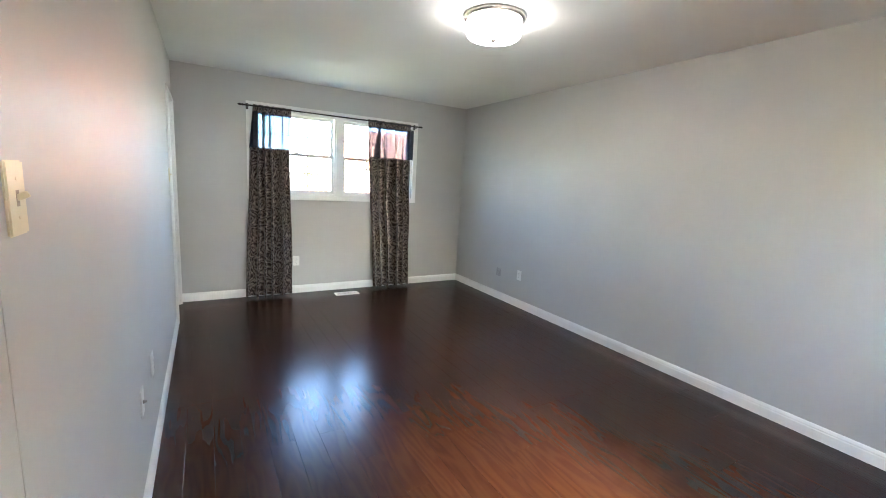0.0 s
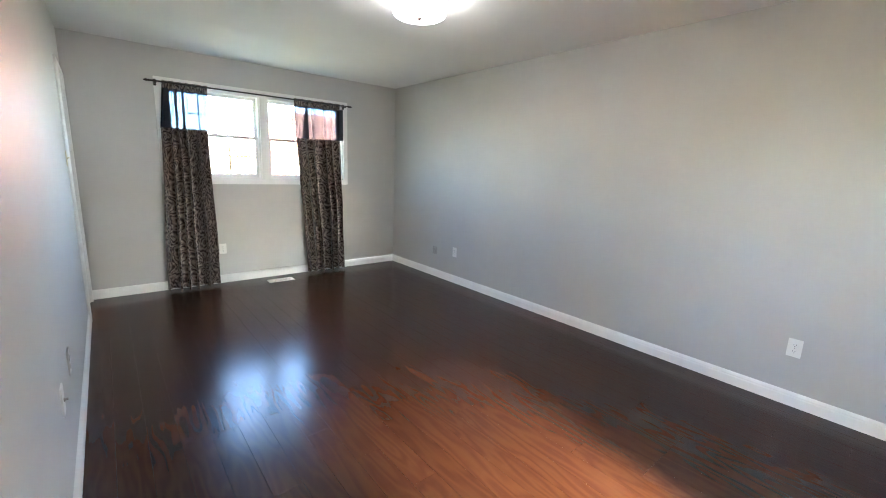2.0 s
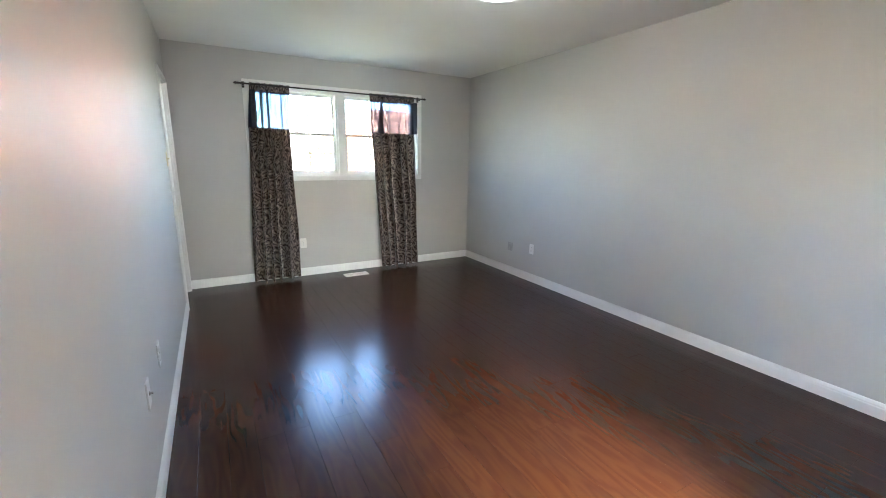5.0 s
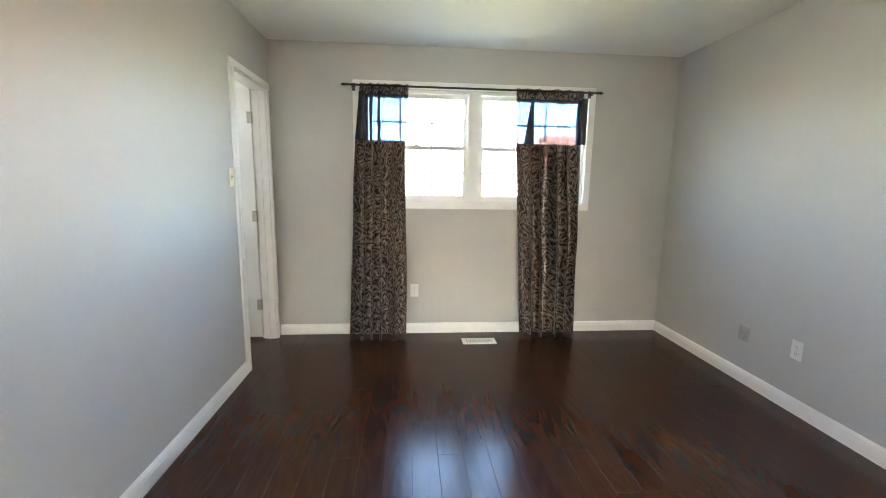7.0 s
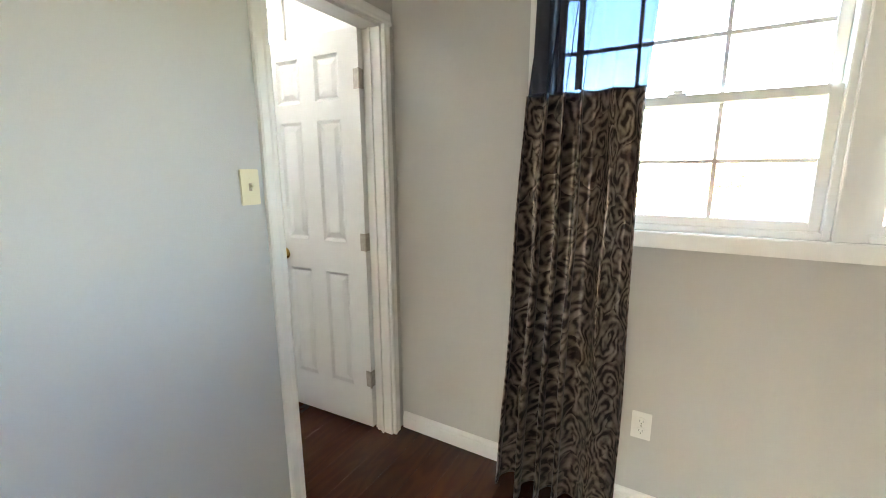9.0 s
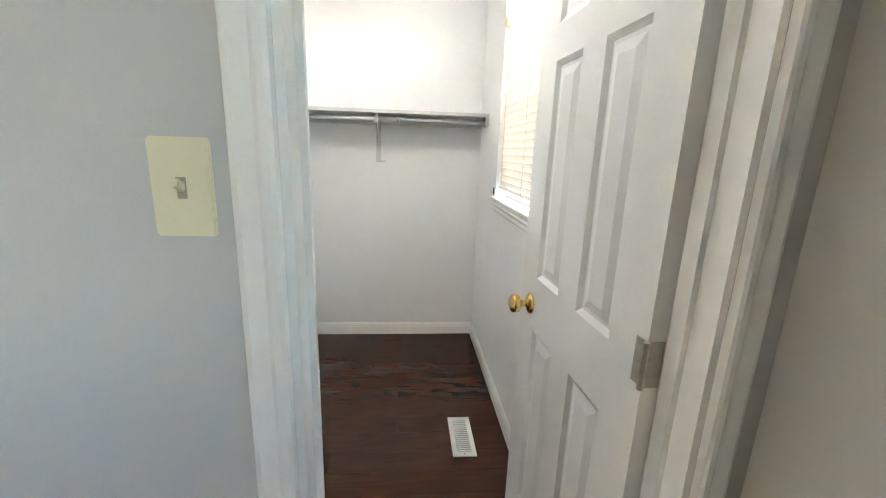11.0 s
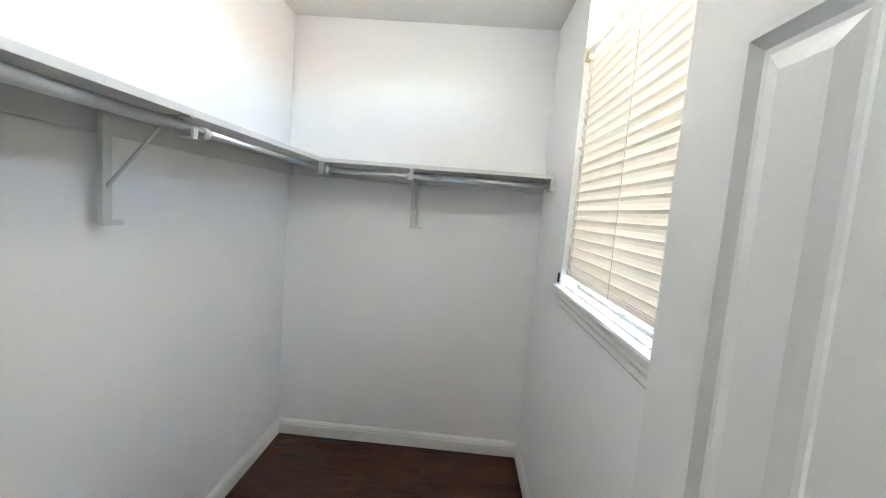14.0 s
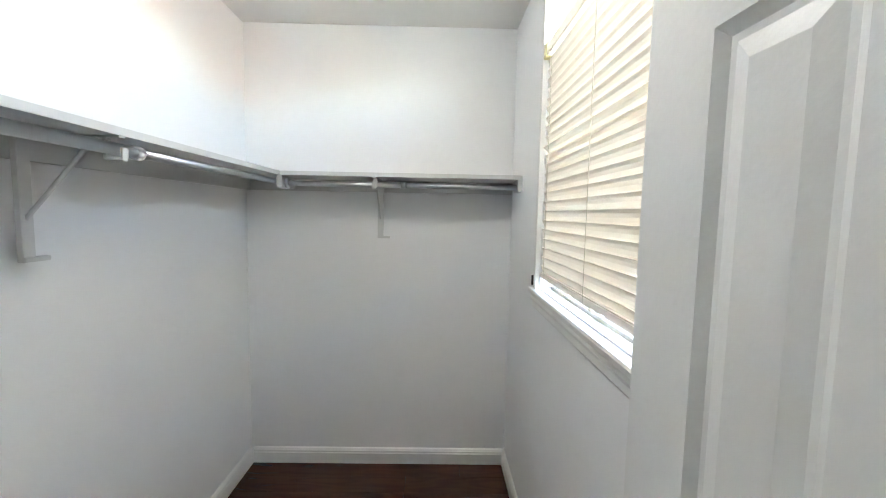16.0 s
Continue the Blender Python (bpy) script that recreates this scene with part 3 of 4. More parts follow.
def cloth(x_top, x_seam, x_bot, z0, z1, folds, amp, seed, nx=120, nz=60, flare=0.0):
    """A hanging sheet between heights z1 (top) and z0; its edges run between the given x pairs at the reference heights."""
    bm = bmesh.new()
    uvl = bm.loops.layers.uv.new("UVMap")
    rnd = random.Random(seed)
    ph = [rnd.uniform(0, 6.28) for _ in range(4)]
    grid, uvs = [], {}
    for j in range(nz + 1):
        z = z1 + (z0 - z1) * j / nz
        if z >= 1.675:
            k = (2.09 - z) / (2.09 - 1.675)
            lo, hi = (x_top[i] + (x_seam[i] - x_top[i]) * k for i in (0, 1))
        else:
            k = (1.675 - z) / 1.66
            lo, hi = (x_seam[i] + (x_bot[i] - x_seam[i]) * k for i in (0, 1))
        drop = (2.1 - z) / 2.1
        a = amp * (0.45 + 0.55 * min(1, drop * 1.6))
        row = []
        for i in range(nx + 1):
            u = i / nx
            sway = u + 0.018 * math.sin(4 * drop + ph[0]) + 0.008 * math.sin(11 * drop + 6 * u + ph[1])
            crest = max(h * math.exp(-((sway - c) / w) ** 2) for c, w, h in folds)
            lean = sum(-h * (sway - c) / w * math.exp(-((sway - c) / w) ** 2) for c, w, h in folds)
            y = -0.028 - flare * drop - a * crest - 0.004 * math.sin(31 * u + 9 * z + ph[2])
            x = lo + (hi - lo) * u + 0.42 * a * lean
            zz = z
            if j == nz and z0 < 0.1:
                zz = z + 0.030 * (1 - crest)
            v = bm.verts.new((x, min(y, -0.024), zz))
            uvs[v] = (u * 1.05, z)
            row.append(v)
        grid.append(row)
    for j in range(nz):
        for i in range(nx):
            f = bm.faces.new((grid[j][i], grid[j][i + 1], grid[j + 1][i + 1], grid[j + 1][i]))
            f.smooth = True
            for lp in f.loops:
                lp[uvl].uv = uvs[lp.vert]
    return bm


def curtain(x_top, x_seam, x_bot, folds, seed, label, pleats):
    xc = (x_top[0] + x_top[1]) / 2
    c = empty("curtain", pose(xc, -0.075, 0.0))
    inv = c.matrix_world.inverted()
    for nm, z0, z1, material, amp, nz, lab in (("drape", 0.012, 1.675, PAISLEY, 0.15, 90, ""), ("sheer_band", 1.675, 2.045, SHEER, 0.12, 24, "dark see-through voile band"),
                                              ("rod_pocket", 2.045, 2.125, PAISLEY, 0.12, 8, "gathered paisley rod pocket")):
        bm = cloth(x_top, x_seam, x_bot, z0, z1, folds, amp, seed, nz=nz, flare=0.035)
        bm.transform(inv)
        ob = part(nm, bm, material, c, lab, smooth=True)
        if nm != "sheer_band":
            s = ob.modifiers.new("thick", 'SOLIDIFY')
            s.thickness = 0.0015
    bm = cloth(x_top, x_seam, x_bot, 1.668, 1.682, folds, 0.122, seed, nz=2, flare=0.035)
    bm.transform(inv)
    part("seam_piping", bm, ROD, c, "dark piping along the seam", smooth=True)
    for xt, wt, xb, wb in pleats:
        bm = bmesh.new()
        rows = []
        for j in range(9):
            k = j / 8
            z, xm, w = 2.045 - 0.37 * k, xt + (xb - xt) * k, (wt + (wb - wt) * k) / 2
            rows.append([bm.verts.new((xm + w * f, -0.128 - 0.012 * (1 - f * f), z)) for f in (-1, -0.5, 0, 0.5, 1)])
        for p, q in zip(rows, rows[1:]):
            for i in range(4):
                bm.faces.new((p[i], p[i + 1], q[i + 1], q[i]))
        bm.transform(inv)
        part("pleat", bm, VOILE, c, "gathered dark voile pleat", smooth=True)
    return tagged(c, label, "curtain", group="bedroom curtains")


curtain((0.72, 1.125), (0.675, 1.105), (0.60, 1.115), ((0.05, 0.06, 0.75), (0.24, 0.055, 1.0), (0.39, 0.05, 0.9), (0.53, 0.05, 0.95), (0.76, 0.13, 0.6), (0.98, 0.08, 0.5)), 3, "brown paisley curtain panel with sheer top, hanging to floor",
        ((0.75, 0.045, 0.745, 0.055), (0.825, 0.03, 0.82, 0.02), (0.885, 0.02, 0.885, 0.026)))
curtain((2.01, 2.60), (2.012, 2.60), (2.10, 2.62), ((0.04, 0.08, 0.5), (0.19, 0.09, 0.65), (0.35, 0.05, 1.0), (0.60, 0.075, 0.95), (0.77, 0.06, 0.75), (0.94, 0.08, 0.55)), 8, "brown paisley curtain panel with sheer top, hanging to floor",
        ((2.135, 0.022, 2.115, 0.085), (2.572, 0.055, 2.575, 0.05)))


# ---------------------------------------------------------------- wall plates
def outlet(name, m, label, material=PLATE):
    """Duplex outlet; local +y points into the room."""
    o = empty(name, m)
    part("cover_plate", boxes((-0.036, 0.036, 0, 0.006, -0.058, 0.058), bevel=0.002), material, o)
    for z in (-0.021, 0.021):
        bm = turned([(0.0165, 0.006), (0.0165, 0.0085), (0.015, 0.0095)], 'y', 16)
        bm.transform(Matrix.Translation((0, 0, z)))
        rec = part("receptacle", bm, material, o)
        for x in (-0.006, 0.006):
            part("slot", boxes((x - 0.001, x + 0.001, 0.0093, 0.0099, z - 0.002, z + 0.006)), BLACK, rec)
        part("slot", boxes((-0.002, 0.002, 0.0093, 0.0099, z - 0.011, z - 0.007)), BLACK, rec)
    part("screw", turned([(0.003, 0.006), (0.003, 0.0072)], 'y', 8), STEEL, o)
    return tagged(o, label, "outlet")


def switch(name, m, label):
    s = empty(name, m)
    part("cover_plate", boxes((-0.035, 0.035, 0, 0.006, -0.058, 0.058), bevel=0.0025), IVORY, s)
    part("toggle_slot", boxes((-0.0055, 0.0055, 0.006, 0.0066, -0.0125, 0.0125)), TAN, s)
    bm = boxes((-0.004, 0.004, 0.0, 0.016, -0.005, 0.005), bevel=0.001)
    bm.transform(Matrix.Translation((0, 0.005, 0)) @ Matrix.Rotation(radians(28), 4, 'X'))
    part("toggle", bm, IVORY, s)
    for z in (-0.030, 0.030):
        bm = turned([(0.0028, 0.006), (0.0028, 0.0072)], 'y', 8)
        bm.transform(Matrix.Translation((0, 0, z)))
        part("screw", bm, IVORY, s)
    return tagged(s, label, "light switch")


outlet("outlet", pose(1.177, 0, 0.394, 0, 0, 180), "white duplex outlet on the grey wall under the window")
outlet("outlet", pose(3.45, -1.40, 0.382, 0, 0, 90), "white duplex outlet low on the grey wall")
outlet("outlet", pose(3.45, -4.65, 0.376, 0, 0, 90), "white duplex outlet low on the grey wall")
outlet("outlet", pose(0, -2.65, 0.45, 0, 0, -90), "white duplex outlet low on the grey wall")
jack = empty("cable_jack", pose(0, -3.04, 0.45, 0, 0, -90))
part("cover_plate", boxes((-0.036, 0.036, 0, 0.006, -0.058, 0.058), bevel=0.002), PLATE, jack)
part("connector", turned([(0.008, 0.006), (0.008, 0.010), (0.0048, 0.010), (0.0048, 0.020)], 'y', 12), STEEL, jack, "threaded metal connector")
tagged(jack, "white cable jack plate with a metal connector", "cable jack")
tagged(part("wall_smudge", boxes((3.447, 3.45, -1.055, -0.965, 0.29, 0.39), bevel=0.001), SMUDGE), "faint grey smudge on the grey wall", "wall smudge")
switch("light_switch", pose(0, -4.12, 1.364, 0, 0, -90), "ivory toggle light switch on the grey wall")
switch("light_switch", pose(0, -0.813, 1.352, 0, 0, -90), "ivory toggle light switch beside the closet doorway")
crack = empty("wall_crack", pose(2.43, -5.9, 0.26))
part("upper_crack", boxes((0.0, 0.27, 0, 0.003, 0.165, 0.172)), SCAR, crack)
part("side_crack", boxes((-0.022, -0.008, 0, 0.004, -0.165, 0.168)), SCAR, crack)
tagged(crack, "cracked outline of a patch in the grey wall", "wall crack")


# ---------------------------------------------------------------- floor registers
def register(name, m, length, width, label):
    r = empty(name, m)
    a, b = length / 2, width / 2
    part("rim", boxes((-a, a, -b, -b + 0.022, 0, 0.006), (-a, a, b - 0.022, b, 0, 0.006), (-a, -a + 0.03, -b + 0.022, b - 0.022, 0, 0.006), (a - 0.03, a, -b + 0.022, b - 0.022, 0, 0.006), bevel=0.0015), VENT, r)
    # thin black sheet that paints the shade of the opening below the slats
    part("duct_shade", boxes((-a + 0.03, a - 0.03, -b + 0.022, b - 0.022, 0.0004, 0.001)), BLACK, r)
    n = 16
    for i in range(n):
        x = -a + 0.03 + (length - 0.06) * (i + 0.5) / n
        part("slat", boxes((x - 0.0042, x + 0.0042, -b + 0.022, b - 0.022, 0.001, 0.005)), VENT, r)
    part("damper_lever", boxes((a - 0.02, a - 0.012, -0.004, 0.004, 0.006, 0.012)), VENT, r)
    return tagged(r, label, "floor vent")


register("floor_vent", pose(1.73, -0.235, 0.0005), 0.29, 0.125, "white metal floor register set in dark wood")
register("floor_vent", pose(-1.255, -0.262, 0.0005), 0.29, 0.115, "white metal floor register set in closet floor")


# ---------------------------------------------------------------- ceiling lamps
def flush_lamp(m, label, glass):
    c = empty("ceiling_lamp", m)
    part("canopy", turned([(0.185, 0), (0.188, -0.006), (0.186, -0.022), (0.176, -0.028), (0.170, -0.028)], 'z', 48), STEEL, c, "champagne metal ceiling ring", smooth=True)
    part("shade", turned([(0.165, -0.026), (0.168, -0.034), (0.166, -0.105), (0.160, -0.118), (0.145, -0.126), (0.10, -0.130), (0.02, -0.132)], 'z', 48), glass, c, "glowing white glass drum shade", smooth=True)
    part("finial", turned([(0.016, -0.130), (0.018, -0.137), (0.012, -0.142), (0.008, -0.150), (0.003, -0.153)], 'z', 16), STEEL, c, smooth=True)
    return tagged(c, label, "ceiling lamp")


flush_lamp(pose(1.83, -2.80, H), "lit round flush ceiling lamp with white glass drum", LAMP_GLASS)
flush_lamp(pose(-1.10, -0.55, H), "lit round flush closet lamp with white glass drum", LAMP_COOL)

# ---------------------------------------------------------------- closet shelf, rods, brackets
ZS = 1.622
def shelf(x0, x1, y0, y1, edge, label):
    """A board with a lipping strip along its open edge."""
    sh = empty("closet_shelf", pose((x0 + x1) / 2, (y0 + y1) / 2, ZS))
    a, b, t = (x1 - x0) / 2, (y1 - y0) / 2, 0.006
    if edge == "north":
        board, lip = (-a, a, -b, b - t, 0, 0.018), (-a, a, b - t + 0.0005, b, -0.001, 0.019)
    else:
        board, lip = (-a, a - t, -b, b, 0, 0.018), (a - t + 0.0005, a, -b, b, -0.001, 0.019)
    part("board", boxes(board, bevel=0.001), SHELF, sh)
    part("front_edge", boxes(lip, bevel=0.001), BRACKET, sh, "white painted edge strip")
    return tagged(sh, label, "shelf", group="closet shelves")


shelf(-2.458, -0.102, -1.488, -1.205, "north", "long white shelf board along the closet wall")
shelf(-2.458, -2.185, -1.203, -0.032, "east", "short white shelf board on the closet end wall")
tagged(part("shelf_cleat", boxes((-2.458, -0.102, -1.479, -1.462, ZS - 0.062, ZS), bevel=0.002), BRACKET), "white wooden cleat under the shelf", "cleat")
tagged(part("shelf_cleat", boxes((-2.459, -2.442, -1.460, -0.032, ZS - 0.062, ZS), bevel=0.002), BRACKET), "white wooden cleat under the shelf", "cleat")


def hanging_rod(p, q, r1, r2, split, label):
    p, q = Vector(p), Vector(q)
    mid = p.lerp(q, split)
    c = empty("closet_rod", Matrix.Translation(p))
    part("tube_outer", tube((0, 0, 0), mid - p, r1), CHROME, c, smooth=True)
    part("tube_inner", tube(mid - p, q - p, r2), CHROME, c, smooth=True)
    d = (q - p).normalized()
    part("collar", tube(mid - p - 0.012 * d, mid - p + 0.012 * d, r1 + 0.003), BRACKET, c, "white plastic collar", smooth=True)
    for o in (Vector((0, 0, 0)), q - p):
        s = 1 if o.length == 0 else -1
        part("socket", tube(o, o + 0.014 * s * d, 0.024, 20), BRACKET, c, "white rod socket", smooth=True)
    return tagged(c, label, "closet rod")


hanging_rod((-0.102, -1.235, 1.592), (-2.44, -1.235, 1.592), 0.0155, 0.013, 0.51, "long metal hanging rod under the closet shelf")
hanging_rod((-2.235, -1.19, 1.585), (-2.235, -0.032, 1.585), 0.013, 0.013, 0.5, "short metal hanging rod under the end shelf")
tagged(part("rod_end_block", boxes((-2.30, -2.19, -1.222, -1.194, 1.560, ZS - 0.001), bevel=0.003), BRACKET), "white block that carries the rod end", "rod block")
tagged(part("rod_end_block", boxes((-2.30, -2.186, -0.052, -0.031, 1.562, ZS - 0.001), bevel=0.003), BRACKET), "white block that carries the rod end", "rod block")


def shelf_bracket(m, label):
    """Wall leg on the plane y = 0, arm along +y, brace between and a hook for the rod."""
    b = empty("shelf_bracket", m)
    part("wall_leg", boxes((-0.016, 0.016, 0, 0.016, -0.30, 0), (-0.052, 0.016, 0, 0.020, -0.312, -0.300), bevel=0.001), BRACKET, b)
    part("arm", boxes((-0.010, 0.010, 0, 0.255, -0.006, -0.001), bevel=0.001), BRACKET, b)
    part("brace", tube((0, 0.004, -0.215), (0, 0.19, -0.006), 0.006, 8), BRACKET, b)
    part("rod_hook", boxes((-0.010, 0.010, 0.215, 0.221, -0.058, -0.004), (-0.010, 0.010, 0.221, 0.262, -0.060, -0.054), (-0.010, 0.010, 0.256, 0.262, -0.054, -0.030), bevel=0.001), BRACKET, b)
    for z in (-0.06, -0.26):
        bm = turned([(0.004, 0.005), (0.004, 0.0065)], 'y', 8)
        bm.transform(Matrix.Translation((0, 0, z)))
        part("screw", bm, STEEL, b)
    return tagged(b, label, "shelf bracket", group="closet shelf brackets")


shelf_bracket(pose(-1.21, -1.462, ZS), "white metal shelf bracket with diagonal brace")
shelf_bracket(pose(-2.442, -0.75, ZS, 0, 0, -90), "white metal shelf bracket with diagonal brace")


# ---------------------------------------------------------------- closet blind
def blind():
    bx0, bx1, top, bot = KX0 + 0.004, KX1 - 0.004, 2.085, 1.205
    cx = (bx0 + bx1) / 2
    w = (bx1 - bx0) / 2
    b = empty("window_blind", pose(cx, -0.022, top))
    part("head_rail", boxes((-w, w, -0.022, 0.022, -0.04, 0.0), bevel=0.003), SLAT, b)
    part("head_bracket", boxes((-w - 0.004, -w + 0.03, -0.026, 0.024, -0.045, 0.01), bevel=0.003), TASSEL, b, "yellowed plastic bracket")
    n = 23
    pitch = (top - 0.045 - bot - 0.015) / n
    bm = bmesh.new()
    prof = [(-0.021, 0.0), (-0.011, 0.0025), (0, 0.0035), (0.011, 0.0025), (0.021, 0.0)]
    up = [[bm.verts.new((x, y, z)) for y, z in prof] for x in (-w, w)]
    dn = [[bm.verts.new((x, y, z - 0.0025)) for y, z in prof] for x in (-w, w)]
    for i in range(4):
        bm.faces.new((up[0][i], up[0][i + 1], up[1][i + 1], up[1][i]))
        bm.faces.new((dn[0][i], dn[1][i], dn[1][i + 1], dn[0][i + 1]))
    for i in (0, 4):
        bm.faces.new((up[0][i], up[1][i], dn[1][i], dn[0][i]))
    for k in (0, 1):
        bm.faces.new(up[k] + dn[k][::-1])
    me = mesh_of("slat", bm, SLAT)
    rnd = random.Random(4)
    for i in range(n):
        s = new("slat", me)
        s.parent = b
        tilt = (-75 if i < 9 else -82) + rnd.uniform(-2, 2) + (30 if i == 9 else 0)
        s.matrix_basis = pose(0, 0, -0.05 - pitch * (i + 0.5), tilt)
    part("bottom_rail", boxes((-w, w, -0.010, 0.010, -(top - bot), -(top - bot) + 0.022), bevel=0.004), SLAT, b)
    for x in (-w + 0.12, 0.0, w - 0.12):
        part("ladder_cord", tube((x, -0.026, -0.04), (x, -0.026, -(top - bot)), 0.0009, 6), CORD, b)
        part("cord_knot", boxes((x - 0.008, x + 0.008, -0.008, 0.008, -(top - bot) - 0.012, -(top - bot)), bevel=0.003), CORD, b)
    return tagged(b, "cream slatted blind lowered over the closet window", "blind")


blind()
cords = empty("blind_cord", pose(-0.925, -0.052, 1.60))
part("cord", tube((-0.018, 0, 0.45), (0.0, 0, -0.19), 0.0013, 6), CORD, cords)
part("cord", tube((0.012, 0, 0.45), (0.002, 0, -0.19), 0.0013, 6), CORD, cords)
part("cord", tube((0.001, 0, -0.19), (0.012, 0.004, -0.53), 0.0013, 6), CORD, cords)
part("cord_joiner", tube((0.001, 0, -0.18), (0.001, 0, -0.197), 0.0045, 10), CORD, cords)
tz = turned([(0.004, 0), (0.008, -0.006), (0.012, -0.03), (0.0135, -0.055), (0.010, -0.058)], 'z', 14)
tz.transform(Matrix.Translation((0.017, 0.010, -0.525)))
part("tassel", tz, TASSEL, cords, "yellowed plastic tassel", smooth=True)
tz = turned([(0.004, 0), (0.008, -0.006), (0.011, -0.028), (0.012, -0.048), (0.009, -0.051)], 'z', 14)
tz.transform(Matrix.Translation((0.008, -0.008, -0.545)))
part("tassel", tz, TASSEL, cords, "yellowed plastic tassel", smooth=True)
tagged(cords, "cream blind cords joined above two yellowed tassels", "blind cord")


# ---------------------------------------------------------------- outside the windows
GZ = -3.0
structure("ground", boxes((-400, 400, -400, 400, GZ - 0.5, GZ)), GRASS, "autumn lawn reaching the horizon", "ground")
structure("road", boxes((-200, 200, 11, 17, GZ, GZ + 0.02)), ASPHALT, "grey asphalt street", "road")


def house(x0, x1, y0, y1, eave, ridge, wall_mat, roof_mat, label):
    h = empty("house", pose((x0 + x1) / 2, (y0 + y1) / 2, GZ))
    a, b, e, r = (x1 - x0) / 2, (y1 - y0) / 2, eave - GZ, ridge - GZ
    bm = bmesh.new()
    box(bm, -a, a, -b, b, 0, e)
    part("wall", bm, wall_mat, h)
    bm = bmesh.new()
    o = 0.4
    base = [bm.verts.new(c) for c in ((-a - o, -b - o, e), (a + o, -b - o, e), (a + o, b + o, e), (-a - o, b + o, e))]
    top = [bm.verts.new((-a * 0.35, 0, r)), bm.verts.new((a * 0.35, 0, r))]
    bm.faces.new(base)
    bm.faces.new((base[0], base[1], top[1], top[0]))
    bm.faces.new((base[2], base[3], top[0], top[1]))
    bm.faces.new((base[1], base[2], top[1]))
    bm.faces.new((base[3], base[0], top[0]))
    part("roof", bm, roof_mat, h)
    for zz in (0.9, 3.6):
        if zz + 1.4 > e:
            continue
        for k in range(3):
            x = -a + (k + 0.5) * 2 * a / 3
            win = part("window", boxes((x - 0.7, x + 0.7, -b - 0.06, -b - 0.002, zz, zz + 1.3)), TRIM, h)
            for s in (-1, 1):
                part("pane", boxes((x + s * 0.32 - 0.28, x + s * 0.32 + 0.28, -b - 0.075, -b - 0.061, zz + 0.08, zz + 1.22)), DARK_GLASS, win)
    return tagged(h, label, "house", group="houses across the street")


house(7.5, 18, 22, 31, 2.0, 5.0, BRICK, ROOF, "brick house with an orange shingle roof across the street")
house(-7, 4.0, 26, 35, -0.6, 1.6, SIDING, ROOF_GREY, "pale bungalow with a grey roof across the street")
house(-20, -10, 23, 32, 1.2, 3.4, SIDING, ROOF_GREY, "pale two-storey house across the street")


def tree(x, y, height, crown, seed, label):
    rnd = random.Random(seed)
    t = empty("tree", pose(x, y, GZ))
    bm = bmesh.new()
    tips = []

    def limb(p, d, length, r, depth):
        q = p + d * length
        u = d.orthogonal().normalized()
        v = d.cross(u)
        r2 = r * 0.6
        ring = [[bm.verts.new(o + rr * (math.cos(k * 1.0472) * u + math.sin(k * 1.0472) * v)) for k in range(6)] for o, rr in ((p, r), (q, r2))]
        for k in range(6):
            bm.faces.new((ring[0][k], ring[0][(k + 1) % 6], ring[1][(k + 1) % 6], ring[1][k]))
        if depth == 0:
            tips.append(q)
            return
        for _ in range(3 if depth > 1 else 4):
            nd = (d + Vector((rnd.uniform(-1, 1), rnd.uniform(-1, 1), rnd.uniform(-0.2, 0.7))) * 0.75).normalized()
            limb(q - d * length * rnd.uniform(0, 0.3), nd, length * rnd.uniform(0.55, 0.8), r2, depth - 1)

    limb(Vector((0, 0, 0)), Vector((0, 0, 1)), height * 0.36, height * 0.028, 4)
    part("trunk", bm, BARK, t)
    bm = bmesh.new()
    for q in tips:
        for _ in range(crown):
            o = q + Vector((rnd.gauss(0, 0.35), rnd.gauss(0, 0.35), rnd.gauss(0, 0.3)))
            u = Vector((rnd.uniform(-1, 1), rnd.uniform(-1, 1), rnd.uniform(-1, 1))).normalized() * 0.09
            v = u.orthogonal().normalized() * 0.06
            bm.faces.new([bm.verts.new(o + c) for c in (u, v, -u, -v)])
    part("crown", bm, LEAF, t)
    return tagged(t, label, "tree", group="street trees")


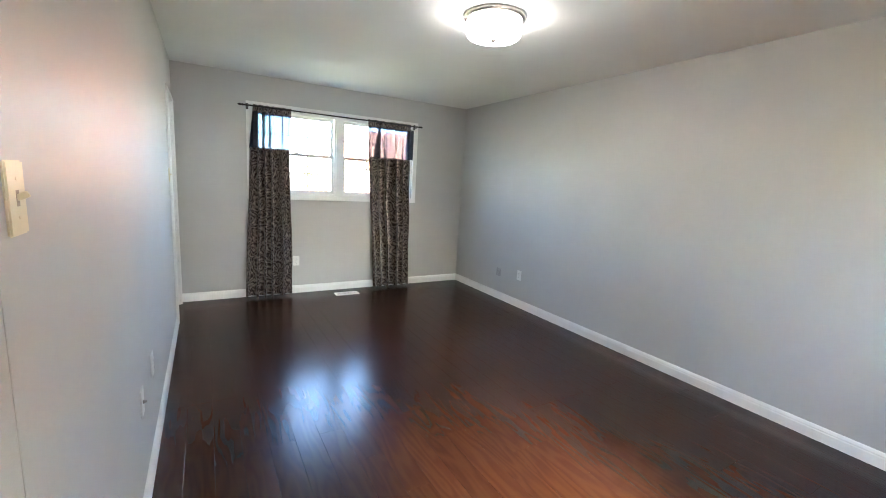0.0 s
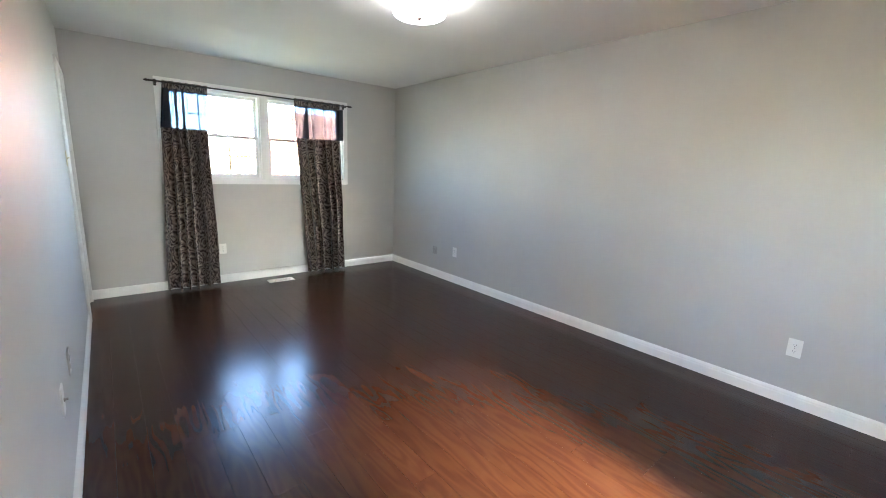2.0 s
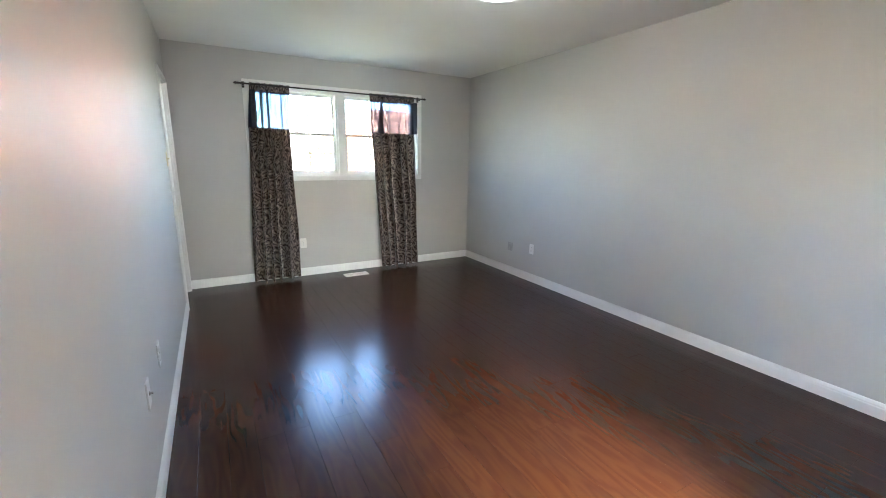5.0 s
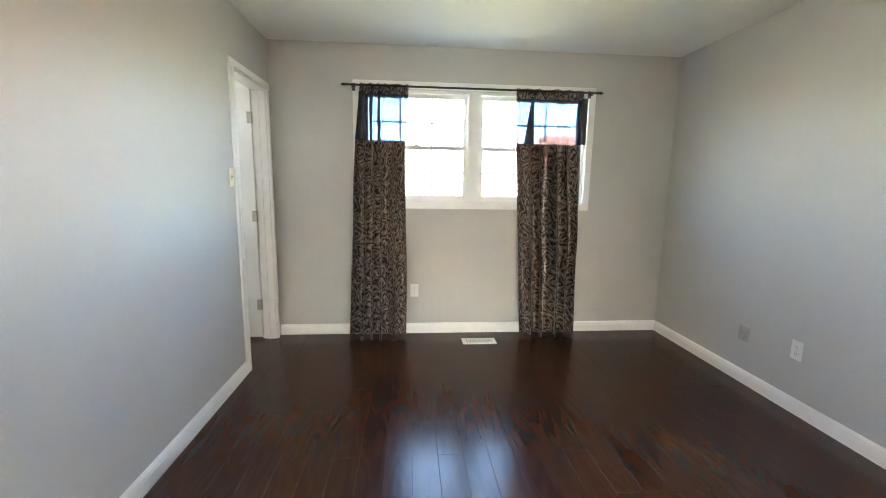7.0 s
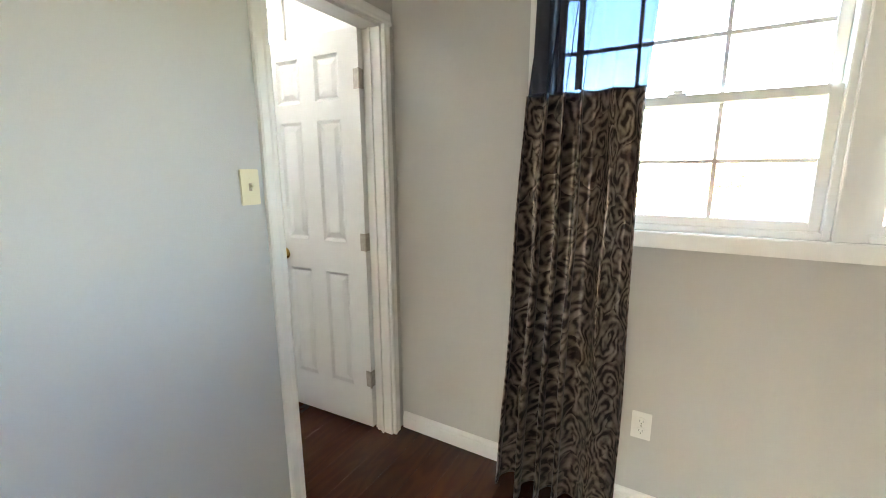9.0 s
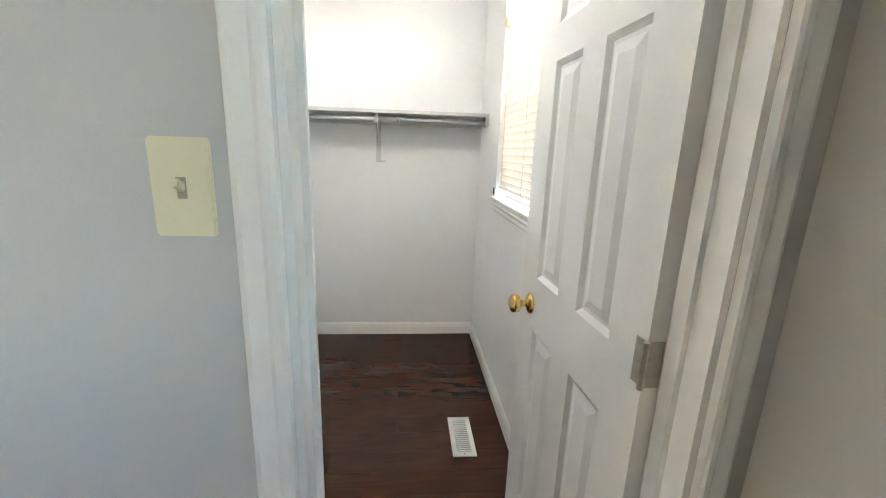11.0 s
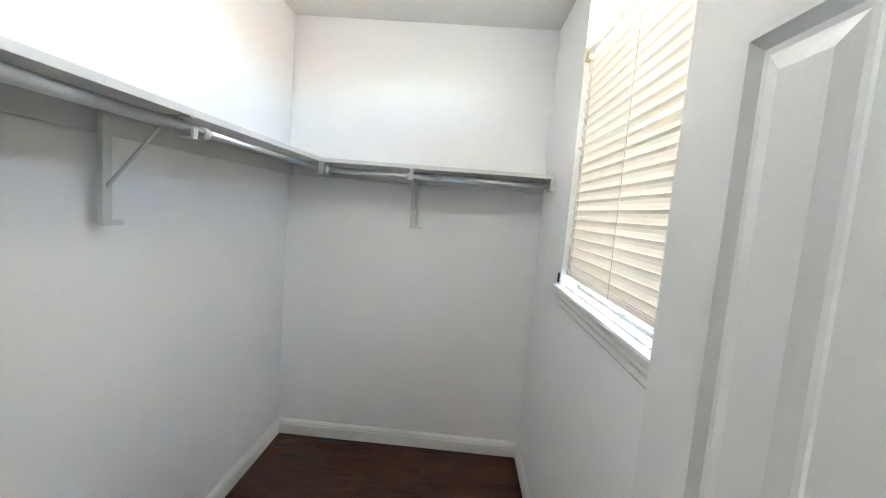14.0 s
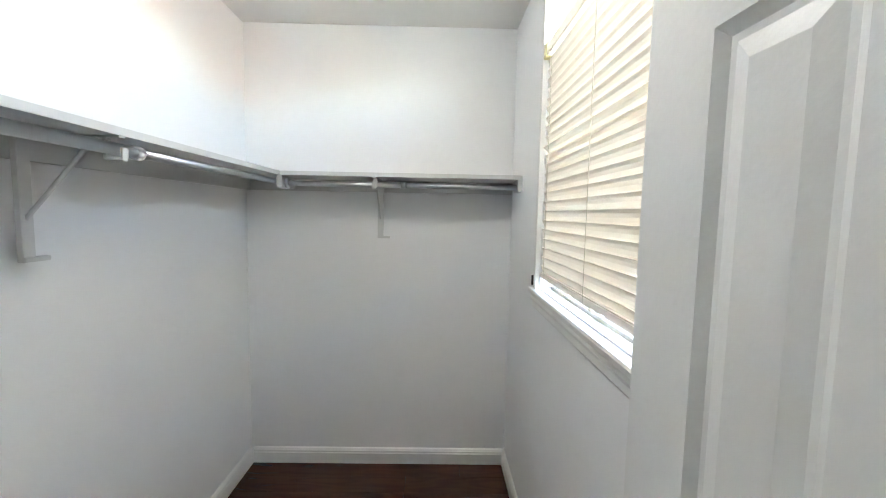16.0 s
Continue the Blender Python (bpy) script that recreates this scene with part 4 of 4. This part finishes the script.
tree(3.2, 19.5, 5.2, 9, 1, "small street tree with thinning yellow leaves")
tree(-1.5, 20.5, 5.0, 6, 2, "small street tree with thinning yellow leaves")
tree(6.2, 18.5, 5.4, 10, 5, "small street tree with thinning yellow leaves")
tree(-5.5, 19, 6.0, 5, 7, "small street tree with thinning yellow leaves")


# ---------------------------------------------------------------- floor boards
def plank_mesh(w, l, cache={}):
    key = (round(w, 3), round(l, 3))
    if key not in cache:
        bm = bmesh.new()
        a, b, g, c = w / 2 - 0.0003, l / 2 - 0.0003, 0.012, 0.0008
        lo = [bm.verts.new(p) for p in ((-a, -b, -g), (a, -b, -g), (a, b, -g), (-a, b, -g))]
        md = [bm.verts.new(p) for p in ((-a, -b, -c * 0.6), (a, -b, -c * 0.6), (a, b, -c * 0.6), (-a, b, -c * 0.6))]
        hi = [bm.verts.new(p) for p in ((-a + c, -b + c, 0), (a - c, -b + c, 0), (a - c, b - c, 0), (-a + c, b - c, 0))]
        for r, s in ((lo, md), (md, hi)):
            for i in range(4):
                bm.faces.new((r[i], r[(i + 1) % 4], s[(i + 1) % 4], s[i]))
        bm.faces.new(hi)
        cache[key] = mesh_of("plank", bm, FLOOR)
    return cache[key]


def plank_floor(name, x0, x1, y0, y1, width, length, label, seed):
    f = empty(name, pose((x0 + x1) / 2, (y0 + y1) / 2, 0))
    tagged(f, label, "floor", kind="structure")
    ox, oy = (x0 + x1) / 2, (y0 + y1) / 2
    n = round((x1 - x0) / width)
    w = (x1 - x0) / n
    rnd = random.Random(seed)
    for i in range(n):
        y, first = y0, rnd.choice((0.3, 0.6, 0.9, 1.2)) * length / 1.2
        while y < y1 - 0.01:
            l = min(first, y1 - y)
            if y1 - y - l < 0.12:
                l = y1 - y
            p = new("plank", plank_mesh(w, l))
            p.parent = f
            p.location = (x0 + (i + 0.5) * w - ox, y + l / 2 - oy, 0)
            y, first = y + l, length
    return f


plank_floor("floor_bedroom", 0.0, 3.45, -5.9, 0.0, 0.128, 1.2, "dark red-brown embossed wooden plank floor with gloss", 11)
plank_floor("floor_closet", -2.46, 0.0, -1.49, -0.03, 0.128, 1.2, "dark red-brown wooden plank floor in the closet", 12)
